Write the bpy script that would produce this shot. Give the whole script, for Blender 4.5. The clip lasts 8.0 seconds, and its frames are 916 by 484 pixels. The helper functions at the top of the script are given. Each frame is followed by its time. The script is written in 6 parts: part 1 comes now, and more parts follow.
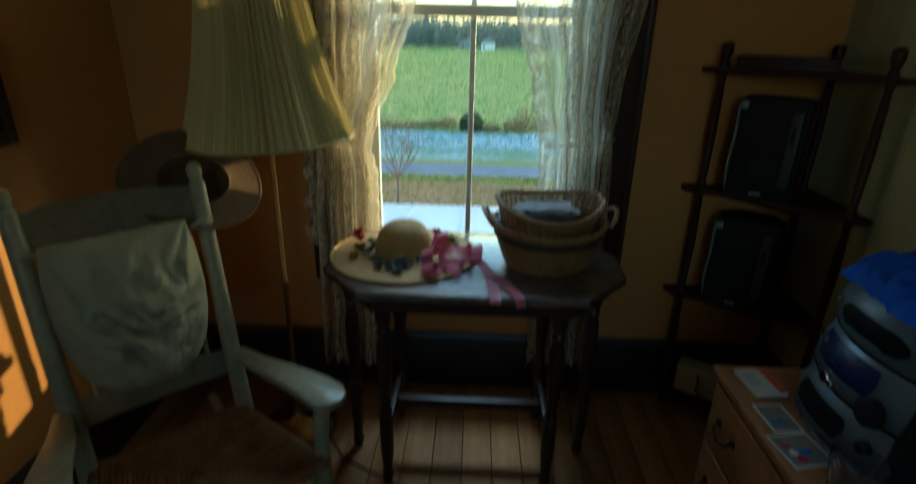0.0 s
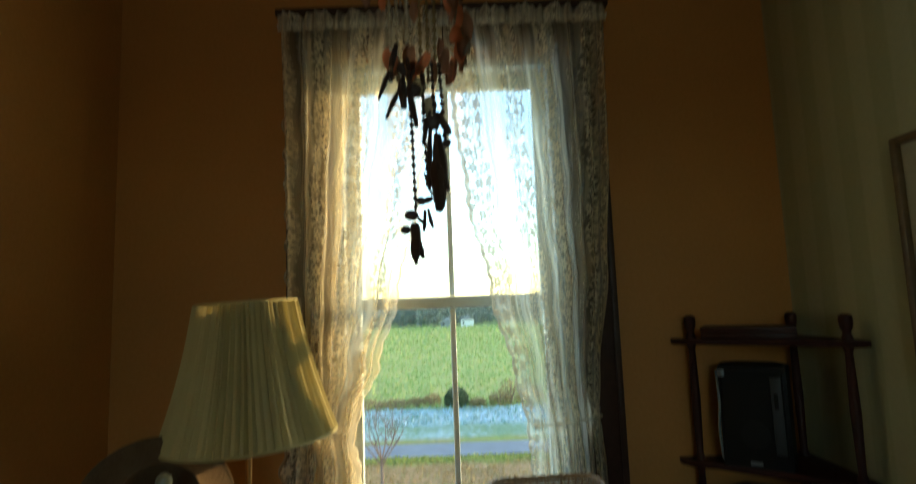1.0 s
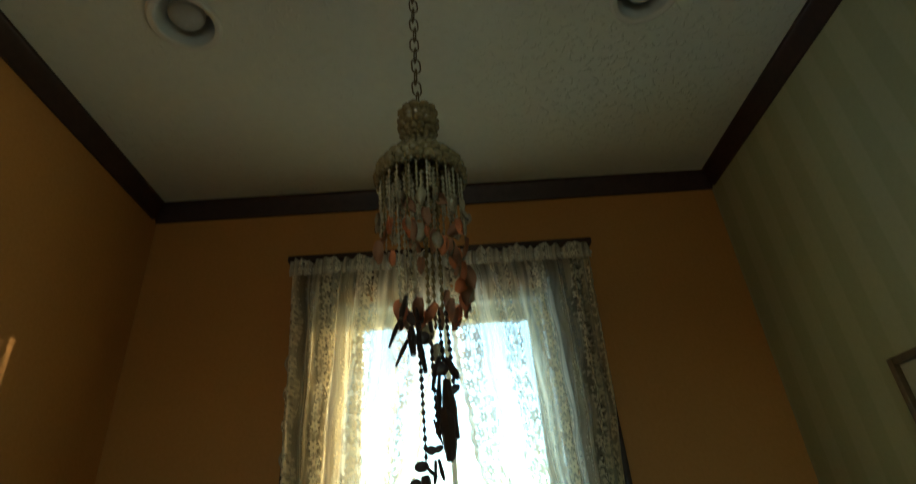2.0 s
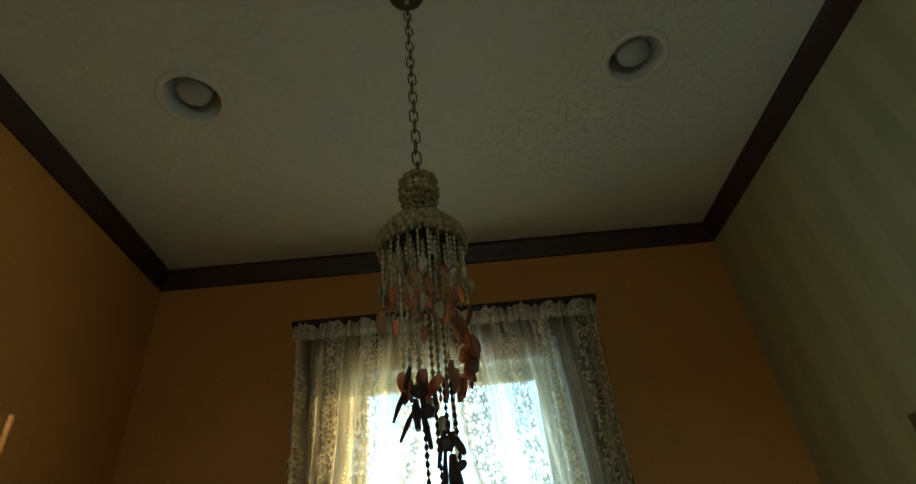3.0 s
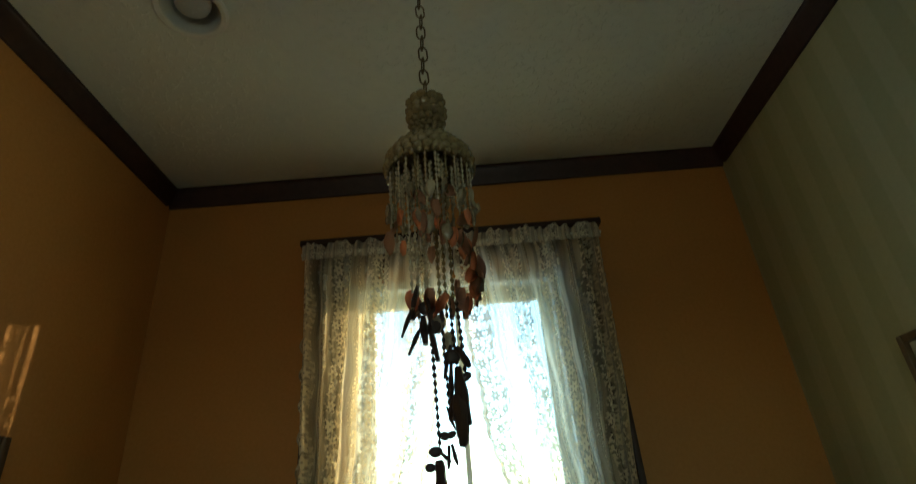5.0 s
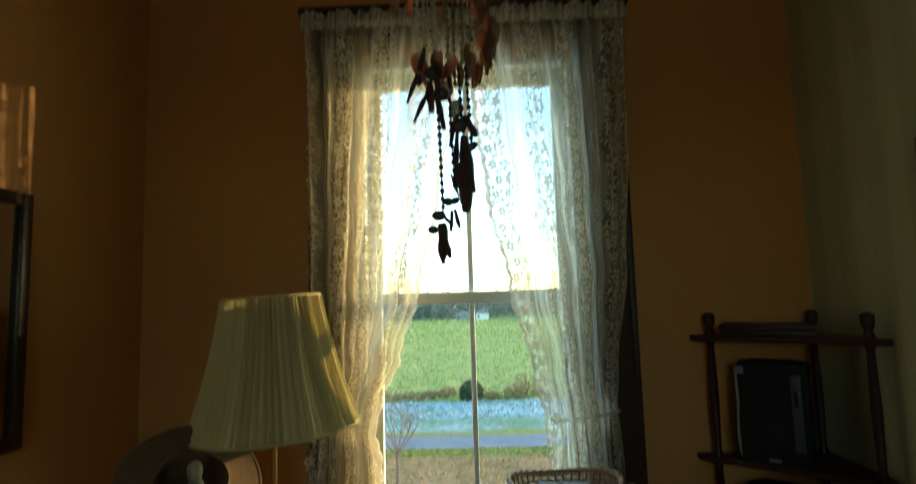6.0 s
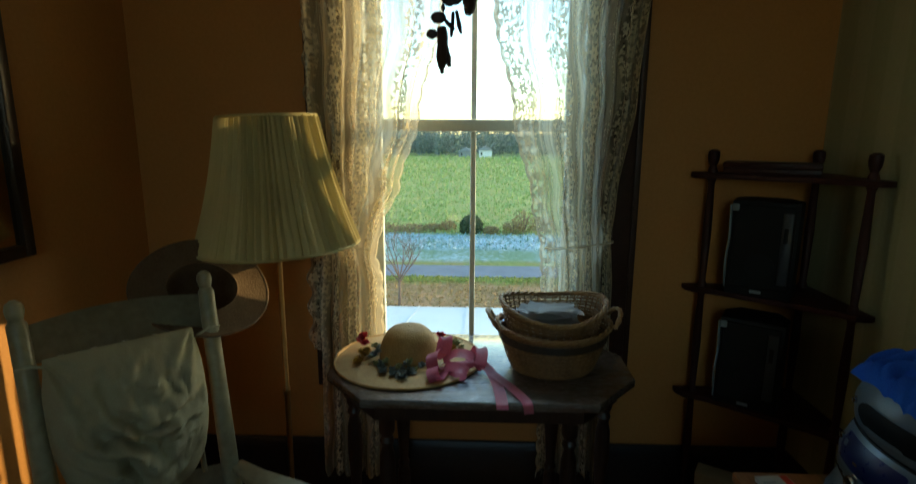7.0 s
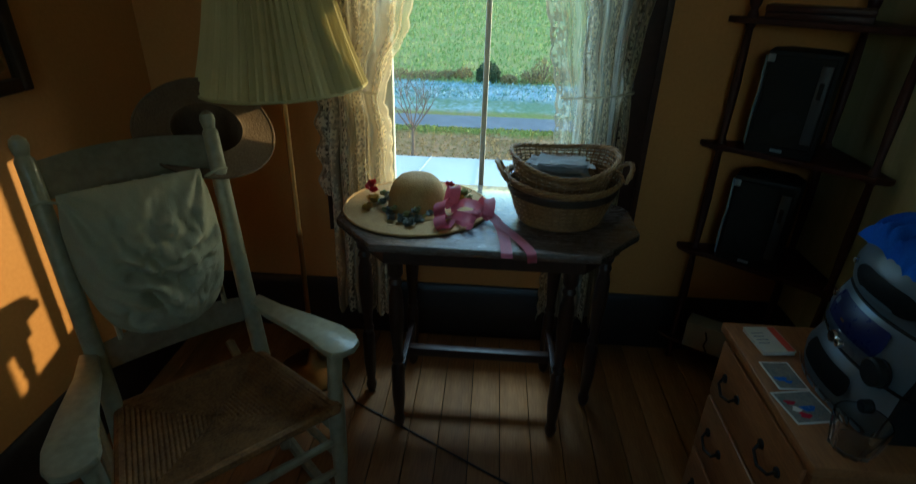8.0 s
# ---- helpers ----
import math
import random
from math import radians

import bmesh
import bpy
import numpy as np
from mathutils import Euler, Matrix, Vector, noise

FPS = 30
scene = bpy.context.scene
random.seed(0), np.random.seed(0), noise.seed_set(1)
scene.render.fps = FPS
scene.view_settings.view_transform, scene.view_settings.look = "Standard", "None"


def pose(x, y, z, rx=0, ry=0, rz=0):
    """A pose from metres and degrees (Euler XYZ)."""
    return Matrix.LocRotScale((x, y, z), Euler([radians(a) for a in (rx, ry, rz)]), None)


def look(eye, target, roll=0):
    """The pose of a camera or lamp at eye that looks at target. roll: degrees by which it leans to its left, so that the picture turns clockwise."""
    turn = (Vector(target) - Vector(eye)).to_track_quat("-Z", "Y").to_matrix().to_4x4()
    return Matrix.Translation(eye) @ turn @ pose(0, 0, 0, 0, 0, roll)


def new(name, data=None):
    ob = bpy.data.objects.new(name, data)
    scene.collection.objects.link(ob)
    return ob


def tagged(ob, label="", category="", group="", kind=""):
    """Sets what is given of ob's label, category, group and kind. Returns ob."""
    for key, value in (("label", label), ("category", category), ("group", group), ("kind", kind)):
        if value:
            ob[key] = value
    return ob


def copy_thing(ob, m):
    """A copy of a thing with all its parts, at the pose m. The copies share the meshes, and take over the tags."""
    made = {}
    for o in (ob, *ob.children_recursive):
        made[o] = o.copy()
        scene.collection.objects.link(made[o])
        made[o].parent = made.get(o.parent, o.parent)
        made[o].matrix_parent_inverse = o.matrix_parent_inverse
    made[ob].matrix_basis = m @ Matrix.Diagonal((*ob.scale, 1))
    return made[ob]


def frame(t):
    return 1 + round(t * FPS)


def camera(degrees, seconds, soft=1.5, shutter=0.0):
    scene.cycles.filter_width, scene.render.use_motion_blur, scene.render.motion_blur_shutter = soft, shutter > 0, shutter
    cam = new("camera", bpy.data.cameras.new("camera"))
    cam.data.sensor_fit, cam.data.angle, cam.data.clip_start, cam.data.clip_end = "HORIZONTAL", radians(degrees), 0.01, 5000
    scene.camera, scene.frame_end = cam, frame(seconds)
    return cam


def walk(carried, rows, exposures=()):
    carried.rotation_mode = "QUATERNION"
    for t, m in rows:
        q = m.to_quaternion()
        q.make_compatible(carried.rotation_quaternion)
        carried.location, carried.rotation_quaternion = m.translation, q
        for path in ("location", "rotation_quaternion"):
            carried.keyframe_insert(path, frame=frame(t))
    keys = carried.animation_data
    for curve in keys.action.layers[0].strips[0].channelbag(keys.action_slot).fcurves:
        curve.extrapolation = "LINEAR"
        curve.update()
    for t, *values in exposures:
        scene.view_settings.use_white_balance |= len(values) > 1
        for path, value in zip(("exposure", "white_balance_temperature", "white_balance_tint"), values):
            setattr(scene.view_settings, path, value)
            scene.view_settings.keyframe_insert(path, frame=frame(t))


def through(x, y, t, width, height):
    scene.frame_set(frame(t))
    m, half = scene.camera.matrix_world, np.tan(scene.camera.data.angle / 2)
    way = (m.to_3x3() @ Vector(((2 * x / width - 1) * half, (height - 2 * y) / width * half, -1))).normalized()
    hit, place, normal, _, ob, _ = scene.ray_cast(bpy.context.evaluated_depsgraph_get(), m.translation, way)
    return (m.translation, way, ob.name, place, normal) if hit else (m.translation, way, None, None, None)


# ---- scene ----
cam = camera(80.0, 8.0, soft=1.2, shutter=0.4)
PATH = [
    (0, (0.021, 0.051, 1.352), (-0.033, 1.906, 0.608), 1.3),
    (0.2, (0.02, 0.049, 1.353), (-0.023, 1.988, 0.866), 0.1),
    (0.5, (0.02, 0.052, 1.365), (-0.001, 2.041, 1.161), -0.9),
    (0.8, (0.021, 0.04, 1.378), (0.011, 2.039, 1.412), -1.8),
    (1, (0.021, 0.031, 1.387), (0.028, 2.018, 1.608), -2.1),
    (1.5, (0.019, 0.014, 1.407), (0.079, 1.891, 2.093), -3.5),
    (2, (0.008, 0.001, 1.407), (0.065, 1.741, 2.392), -4.6),
    (2.2, (0.003, 0.0, 1.407), (0.063, 1.683, 2.486), -5.3),
    (3.3, (0.015, -0.013, 1.428), (0.069, 1.619, 2.583), -6.4),
    (3.5, (0.015, -0.012, 1.427), (0.065, 1.635, 2.561), -6.4),
    (4, (0.01, -0.011, 1.425), (0.055, 1.656, 2.529), -6.0),
    (4.2, (0.01, -0.013, 1.426), (0.054, 1.662, 2.518), -5.9),
    (5.5, (0.009, -0.024, 1.408), (-0.011, 1.876, 2.031), -3.4),
    (6, (0.007, 0.008, 1.393), (-0.043, 1.998, 1.593), -1.7),
    (6.5, (0.011, 0.023, 1.379), (-0.057, 2.018, 1.255), -0.7),
    (7, (0.013, 0.032, 1.365), (-0.053, 1.992, 0.973), 0.3),
    (7.5, (0.019, 0.041, 1.36), (-0.063, 1.924, 0.693), 1.3),
    (8, (0.025, 0.05, 1.353), (-0.072, 1.833, 0.452), 1.7),
]
walk(cam, [(t, look(e, p, r)) for t, e, p, r in PATH], exposures=[(0.0, 2.0, 5050, -10), (0.4, 2.05, 5500, -7), (1.0, 2.4, 5700, -3), (1.5, 2.62, 5500, -10), (5.5, 2.6, 5500, -9), (6.0, 2.34, 5550, -7), (6.5, 2.2, 5600, -5), (7.2, 2.05, 5450, -8), (8.0, 2.1, 4900, -11)])

# ---- world and sun ----
SUN_DIR = Vector((0.863, 0.544, 0.163)).normalized()
world = bpy.data.worlds.new("world")
scene.world = world
world.use_nodes = True
wn = world.node_tree.nodes
sky = wn.new("ShaderNodeTexSky")
sky.sky_type = "NISHITA"
sky.sun_disc = False
sky.sun_elevation = math.asin(SUN_DIR.z)
sky.sun_rotation = math.atan2(SUN_DIR.x, SUN_DIR.y)
sky.air_density, sky.dust_density, sky.ozone_density = 1.0, 0.6, 1.0
wn["Background"].inputs["Strength"].default_value = 0.15
world.node_tree.links.new(sky.outputs[0], wn["Background"].inputs["Color"])

sun_data = bpy.data.lights.new("sun", "SUN")
sun_data.energy, sun_data.angle, sun_data.color = 1.15, radians(0.6), (1.0, 0.62, 0.25)
sun = new("sun", sun_data)
sun.matrix_world = look(SUN_DIR * 50, (0, 0, 0))

# lamps added out of view to boost the window's skylight: overhead, sunward, far side
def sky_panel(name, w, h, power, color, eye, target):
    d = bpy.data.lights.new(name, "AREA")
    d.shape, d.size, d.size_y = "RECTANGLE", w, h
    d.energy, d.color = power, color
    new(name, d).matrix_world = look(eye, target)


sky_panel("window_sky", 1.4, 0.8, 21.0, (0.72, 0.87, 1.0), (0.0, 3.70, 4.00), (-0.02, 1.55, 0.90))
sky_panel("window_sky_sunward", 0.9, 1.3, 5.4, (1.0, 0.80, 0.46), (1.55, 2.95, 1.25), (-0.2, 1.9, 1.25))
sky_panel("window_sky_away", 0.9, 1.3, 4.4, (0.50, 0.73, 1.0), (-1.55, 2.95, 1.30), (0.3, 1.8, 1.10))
# fill lamp added in the opening of the assumed window behind, tilted up
sky_panel("assumed_window_fill", 0.60, 0.45, 0.42, (0.95, 1.0, 0.86), (0.0, -1.73, 1.90), (0.0, -0.55, 2.95))


# ---- materials ----
def mat(name, color, rough=0.6, metal=0.0, color2=None, scale=8.0, fine=60.0, vary=0.25, bump=0.15, stretch=(1, 1, 1), spec=0.5, island=0.0, coat=0.0, coords="Object"):
    """A surface with broad stains and fine grain."""
    m = bpy.data.materials.new(name)
    m.use_nodes = True
    nt = m.node_tree
    n, l = nt.nodes, nt.links
    p = n["Principled BSDF"]
    tc = n.new("ShaderNodeTexCoord")
    mp = n.new("ShaderNodeMapping")
    mp.inputs["Scale"].default_value = stretch
    l.new(tc.outputs[coords], mp.inputs[0])
    big, small = n.new("ShaderNodeTexNoise"), n.new("ShaderNodeTexNoise")
    big.inputs["Scale"].default_value, small.inputs["Scale"].default_value = scale, fine
    big.inputs["Detail"].default_value, small.inputs["Detail"].default_value = 5, 6
    l.new(mp.outputs[0], big.inputs["Vector"])
    l.new(mp.outputs[0], small.inputs["Vector"])
    mix = n.new("ShaderNodeMix")
    mix.data_type = "RGBA"
    c2 = color2 or tuple(c * (1 - vary) for c in color)
    mix.inputs["A"].default_value, mix.inputs["B"].default_value = (*color, 1), (*c2, 1)
    add = n.new("ShaderNodeMath")
    add.operation = "MULTIPLY_ADD"
    add.inputs[1].default_value = 0.5
    half = n.new("ShaderNodeMath")
    half.operation = "MULTIPLY"
    half.inputs[1].default_value = 0.5
    l.new(small.outputs[0], half.inputs[0])
    l.new(big.outputs[0], add.inputs[0])
    l.new(half.outputs[0], add.inputs[2])
    rng = n.new("ShaderNodeMapRange")
    rng.inputs["From Min"].default_value, rng.inputs["From Max"].default_value = 0.35, 0.65
    l.new(add.outputs[0], rng.inputs["Value"])
    l.new(rng.outputs[0], mix.inputs["Factor"])
    out = mix.outputs["Result"]
    if island:
        info = n.new("ShaderNodeObjectInfo")
        hsv = n.new("ShaderNodeHueSaturation")
        mr = n.new("ShaderNodeMapRange")
        mr.inputs["To Min"].default_value, mr.inputs["To Max"].default_value = 1 - island, 1 + island
        l.new(info.outputs["Random"], mr.inputs["Value"])
        l.new(mr.outputs[0], hsv.inputs["Value"])
        l.new(out, hsv.inputs["Color"])
        out = hsv.outputs[0]
    l.new(out, p.inputs["Base Color"])
    rr = n.new("ShaderNodeMapRange")
    rr.inputs["To Min"].default_value, rr.inputs["To Max"].default_value = max(0.02, rough - 0.1), min(1, rough + 0.1)
    l.new(small.outputs[0], rr.inputs["Value"])
    l.new(rr.outputs[0], p.inputs["Roughness"])
    p.inputs["Metallic"].default_value = metal
    p.inputs["Specular IOR Level"].default_value = spec
    p.inputs["Coat Weight"].default_value = coat
    if bump:
        b = n.new("ShaderNodeBump")
        b.inputs["Strength"].default_value = bump
        b.inputs["Distance"].default_value = 0.004
        l.new(small.outputs[0], b.inputs["Height"])
        l.new(b.outputs[0], p.inputs["Normal"])
    return m


def glass_mat(name, color=(1, 1, 1), rough=0.0):
    m = bpy.data.materials.new(name)
    m.use_nodes = True
    n, l = m.node_tree.nodes, m.node_tree.links
    n.remove(n["Principled BSDF"])
    tr, gl, mx, fr = n.new("ShaderNodeBsdfTransparent"), n.new("ShaderNodeBsdfGlossy"), n.new("ShaderNodeMixShader"), n.new("ShaderNodeFresnel")
    tr.inputs[0].default_value = (*color, 1)
    gl.inputs["Roughness"].default_value = rough
    fr.inputs["IOR"].default_value = 1.35
    l.new(fr.outputs[0], mx.inputs[0])
    l.new(tr.outputs[0], mx.inputs[1])
    l.new(gl.outputs[0], mx.inputs[2])
    l.new(mx.outputs[0], n["Material Output"].inputs[0])
    return m


def cloth_mat(name, color, through=0.4, fine=400.0, vary=0.12):
    """A thin cloth that lets some light through."""
    m = mat(name, color, 0.9, vary=vary, scale=12, fine=fine, bump=0.3, spec=0.2)
    n, l = m.node_tree.nodes, m.node_tree.links
    tl, mx = n.new("ShaderNodeBsdfTranslucent"), n.new("ShaderNodeMixShader")
    tl.inputs[0].default_value = (*color, 1)
    mx.inputs[0].default_value = through
    l.new(n["Principled BSDF"].outputs[0], mx.inputs[1])
    l.new(tl.outputs[0], mx.inputs[2])
    l.new(mx.outputs[0], n["Material Output"].inputs[0])
    return m


def lace_mat(name, color, net=0.25, flower=0.85, through=0.5):
    """Net with woven flowers, on the cloth's own measure (UV in metres)."""
    m = bpy.data.materials.new(name)
    m.use_nodes = True
    n, l = m.node_tree.nodes, m.node_tree.links
    n.remove(n["Principled BSDF"])
    uv = n.new("ShaderNodeTexCoord")

    def math_node(op, a, b=None):
        k = n.new("ShaderNodeMath")
        k.operation = op
        for i, v in enumerate((a, b)):
            if v is None:
                continue
            if isinstance(v, (int, float)):
                k.inputs[i].default_value = v
            else:
                l.new(v, k.inputs[i])
        return k.outputs[0]

    sep = n.new("ShaderNodeSeparateXYZ")
    l.new(uv.outputs["UV"], sep.inputs[0])

    def motif(scale, rnd_k, petals, r0, r1, hole):
        """Round flowers about scattered middles: the petals, and the open net round them."""
        v = n.new("ShaderNodeTexVoronoi")
        v.voronoi_dimensions = "2D"
        v.inputs["Scale"].default_value = scale
        v.inputs["Randomness"].default_value = rnd_k
        l.new(uv.outputs["UV"], v.inputs["Vector"])
        d = n.new("ShaderNodeVectorMath")
        d.operation = "SUBTRACT"
        l.new(uv.outputs["UV"], d.inputs[0])
        l.new(v.outputs["Position"], d.inputs[1])
        p, c = n.new("ShaderNodeSeparateXYZ"), n.new("ShaderNodeSeparateColor")
        l.new(d.outputs[0], p.inputs[0])
        l.new(v.outputs["Color"], c.inputs[0])
        r = math_node("SQRT", math_node("ADD", math_node("POWER", p.outputs[0], 2.0), math_node("POWER", p.outputs[1], 2.0)))
        th = math_node("ADD", math_node("MULTIPLY", math_node("ARCTAN2", p.outputs[1], p.outputs[0]), petals), math_node("MULTIPLY", c.outputs[0], 6.28))
        size = math_node("ADD", 0.7, math_node("MULTIPLY", c.outputs[1], 0.45))
        lobe = math_node("MULTIPLY", math_node("ADD", r0, math_node("MULTIPLY", math_node("COSINE", th), r1)), size)
        inside = math_node("MULTIPLY", math_node("LESS_THAN", r, lobe), math_node("GREATER_THAN", r, hole))
        around = math_node("LESS_THAN", r, math_node("MULTIPLY", size, r0 + r1 + 0.001))
        return inside, around

    big, big_round = motif(18, 0.4, 6.0, 0.0185, 0.0050, 0.0035)
    leaf, leaf_round = motif(40, 0.8, 3.0, 0.0085, 0.0042, 0.0)
    tiny, tiny_round = motif(70, 0.5, 4.0, 0.0040, 0.0022, 0.0)
    # the flowers run down the cloth in bands, with narrow open ladders between
    bx = math_node("ADD", sep.outputs["X"], math_node("MULTIPLY", math_node("SINE", math_node("MULTIPLY", sep.outputs["Y"], 24.0)), 0.008))
    ph = math_node("ABSOLUTE", math_node("SUBTRACT", math_node("FRACT", math_node("MULTIPLY", bx, 4.6)), 0.5))
    band = math_node("LESS_THAN", ph, 0.19)
    ladder = math_node("GREATER_THAN", ph, 0.465)
    fl_big = math_node("MULTIPLY", big, band)
    fl_leaf = math_node("MULTIPLY", leaf, math_node("MULTIPLY", math_node("LESS_THAN", ph, 0.25), math_node("SUBTRACT", 1.0, math_node("MULTIPLY", big_round, band))))
    fl_tiny = math_node("MULTIPLY", tiny, ladder)
    fl = math_node("MAXIMUM", math_node("MAXIMUM", fl_big, fl_leaf), fl_tiny)
    hollow = math_node("MAXIMUM", math_node("MULTIPLY", big_round, band), math_node("MULTIPLY", tiny_round, ladder))
    thread = n.new("ShaderNodeTexNoise")
    thread.inputs["Scale"].default_value = 420
    l.new(uv.outputs["UV"], thread.inputs["Vector"])
    # fine crimps that run down the cloth thicken the net in streaks
    crimp = n.new("ShaderNodeTexNoise")
    crimp.noise_dimensions = "1D"
    crimp.inputs["Scale"].default_value, crimp.inputs["Detail"].default_value = 34, 3
    l.new(bx, crimp.inputs["W"])
    streak = n.new("ShaderNodeMapRange")
    streak.inputs["From Min"].default_value, streak.inputs["From Max"].default_value = 0.35, 0.68
    streak.inputs["To Min"].default_value, streak.inputs["To Max"].default_value = 0.62, 1.45
    l.new(crimp.outputs["Fac"], streak.inputs["Value"])
    ground_net = math_node("MULTIPLY", math_node("MULTIPLY", math_node("ADD", 0.75, math_node("MULTIPLY", thread.outputs["Fac"], 0.5)), net), streak.outputs[0])
    net_fac = math_node("MULTIPLY", ground_net, math_node("SUBTRACT", 1.0, math_node("MULTIPLY", hollow, 0.30)))
    op = math_node("MAXIMUM", math_node("MULTIPLY", fl, flower), net_fac)
    df, tl, m1 = n.new("ShaderNodeBsdfDiffuse"), n.new("ShaderNodeBsdfTranslucent"), n.new("ShaderNodeMixShader")
    df.inputs[0].default_value = tl.inputs[0].default_value = (*color, 1)
    l.new(math_node("SUBTRACT", through, math_node("MULTIPLY", fl, through - 0.14)), m1.inputs[0])
    l.new(df.outputs[0], m1.inputs[1])
    l.new(tl.outputs[0], m1.inputs[2])
    tr, m2 = n.new("ShaderNodeBsdfTransparent"), n.new("ShaderNodeMixShader")
    l.new(op, m2.inputs[0])
    l.new(tr.outputs[0], m2.inputs[1])
    l.new(m1.outputs[0], m2.inputs[2])
    l.new(m2.outputs[0], n["Material Output"].inputs[0])
    return m


M_ORANGE = mat("orange_wall_paint", (0.57, 0.275, 0.068), 0.55, color2=(0.50, 0.23, 0.052), scale=2.0, fine=90, bump=0.08)
M_CEIL = mat("ceiling_plaster", (0.74, 0.77, 0.68), 0.85, scale=1.5, fine=40, vary=0.06, bump=0.0)
M_TRIM = mat("dark_stained_wood", (0.055, 0.022, 0.014), 0.45, scale=6, fine=45, vary=0.45, stretch=(1, 1, 1), bump=0.1)
M_BASE = mat("black_brown_baseboard", (0.022, 0.014, 0.012), 0.4, scale=5, fine=50, vary=0.4, bump=0.08)
M_PLANK = mat("pine_floorboard", (0.36, 0.175, 0.055), 0.58, spec=0.3, color2=(0.23, 0.105, 0.033), scale=3, fine=26, stretch=(7, 0.6, 1), bump=0.12, island=0.22)
M_GAP = mat("floor_underside", (0.015, 0.01, 0.008), 0.9, bump=0)
M_SASH = mat("white_sash_paint", (0.68, 0.74, 0.72), 0.45, scale=9, fine=70, vary=0.12, bump=0.08)
M_PANE = glass_mat("window_pane")
M_LACE = lace_mat("ivory_lace", (0.90, 0.82, 0.63), net=0.52, flower=0.90, through=0.72)
M_LACE_BACK = lace_mat("ivory_lace_hem", (0.90, 0.87, 0.78), net=0.14, flower=0.45, through=0.6)
M_LACE_HEAD = lace_mat("ivory_lace_heading", (0.84, 0.79, 0.66), net=0.62, flower=0.92)
M_SHADE = cloth_mat("cream_pleated_silk", (0.64, 0.57, 0.29), 0.22)
M_BRASS = mat("aged_brass", (0.42, 0.25, 0.09), 0.34, 1.0, scale=12, fine=40, vary=0.15, bump=0.0)
M_CREAM = mat("worn_cream_paint", (0.40, 0.37, 0.25), 0.32, color2=(0.26, 0.24, 0.155), scale=7, fine=55, bump=0.15)
M_RUSH = mat("woven_rush", (0.28, 0.145, 0.045), 0.7, color2=(0.12, 0.055, 0.018), scale=22, fine=160, bump=0.5, spec=0.3)
M_PILLOW = mat("white_cotton", (0.42, 0.395, 0.27), 0.9, vary=0.15, scale=14, fine=300, bump=0.25, spec=0.2)
M_TABLE = mat("dark_oak", (0.15, 0.115, 0.095), 0.26, color2=(0.06, 0.042, 0.034), scale=8, fine=34, stretch=(1, 9, 9), bump=0.5, coat=0.8, spec=0.8)
M_TABLE_LEG = mat("dark_turned_oak", (0.045, 0.022, 0.015), 0.35, color2=(0.025, 0.012, 0.009), scale=8, fine=40, stretch=(9, 9, 1), bump=0.15)
M_STRAW = mat("plaited_straw", (0.55, 0.36, 0.13), 0.7, color2=(0.40, 0.24, 0.08), scale=30, fine=220, bump=0.5)
M_STRAW_OLD = mat("brown_felt_straw", (0.165, 0.11, 0.06), 0.85, color2=(0.11, 0.065, 0.033), scale=20, fine=200, bump=0.5)
M_HATBAND = mat("black_braid", (0.02, 0.018, 0.018), 0.8, scale=20, fine=200, bump=0.3)
M_RIBBON = mat("pink_satin", (0.72, 0.24, 0.33), 0.38, color2=(0.58, 0.16, 0.25), scale=20, fine=250, bump=0.1)
M_RED = mat("red_silk_petal", (0.55, 0.03, 0.05), 0.6, scale=40, fine=200, bump=0.2)
M_YELLOW = mat("yellow_silk_petal", (0.62, 0.40, 0.08), 0.6, scale=40, fine=200, bump=0.2)
M_PALEGREEN = mat("pale_dried_leaf", (0.45, 0.45, 0.22), 0.7, scale=40, fine=200, bump=0.2)
M_GREYFLOWER = mat("grey_dried_flower", (0.34, 0.36, 0.33), 0.7, scale=40, fine=200, bump=0.2)
M_WICKER = mat("brown_wicker", (0.34, 0.19, 0.065), 0.5, color2=(0.17, 0.085, 0.03), scale=30, fine=160, bump=0.3)
M_WICKER_DARK = mat("dark_stained_wicker", (0.05, 0.03, 0.018), 0.5, scale=30, fine=160, bump=0.3)
M_WICKER_RIM = mat("light_wicker_braid", (0.42, 0.26, 0.10), 0.5, color2=(0.24, 0.125, 0.05), scale=40, fine=160, bump=0.3)
M_PAPER = mat("white_paper", (0.72, 0.73, 0.74), 0.8, scale=10, fine=200, vary=0.06, bump=0.05)
M_ETAG = mat("dark_mahogany", (0.050, 0.014, 0.012), 0.45, spec=0.3, color2=(0.025, 0.008, 0.007), scale=8, fine=45, stretch=(5, 5, 1), bump=0.1)
M_BLACK = mat("black_plastic", (0.010, 0.011, 0.013), 0.55, spec=0.25, scale=20, fine=250, vary=0.2, bump=0.06)
M_PORT = mat("charcoal_plastic", (0.035, 0.040, 0.048), 0.5, scale=20, fine=250, vary=0.2, bump=0.04)
M_GRILLE = mat("black_speaker_cloth", (0.006, 0.007, 0.008), 0.9, scale=30, fine=500, bump=0.4)
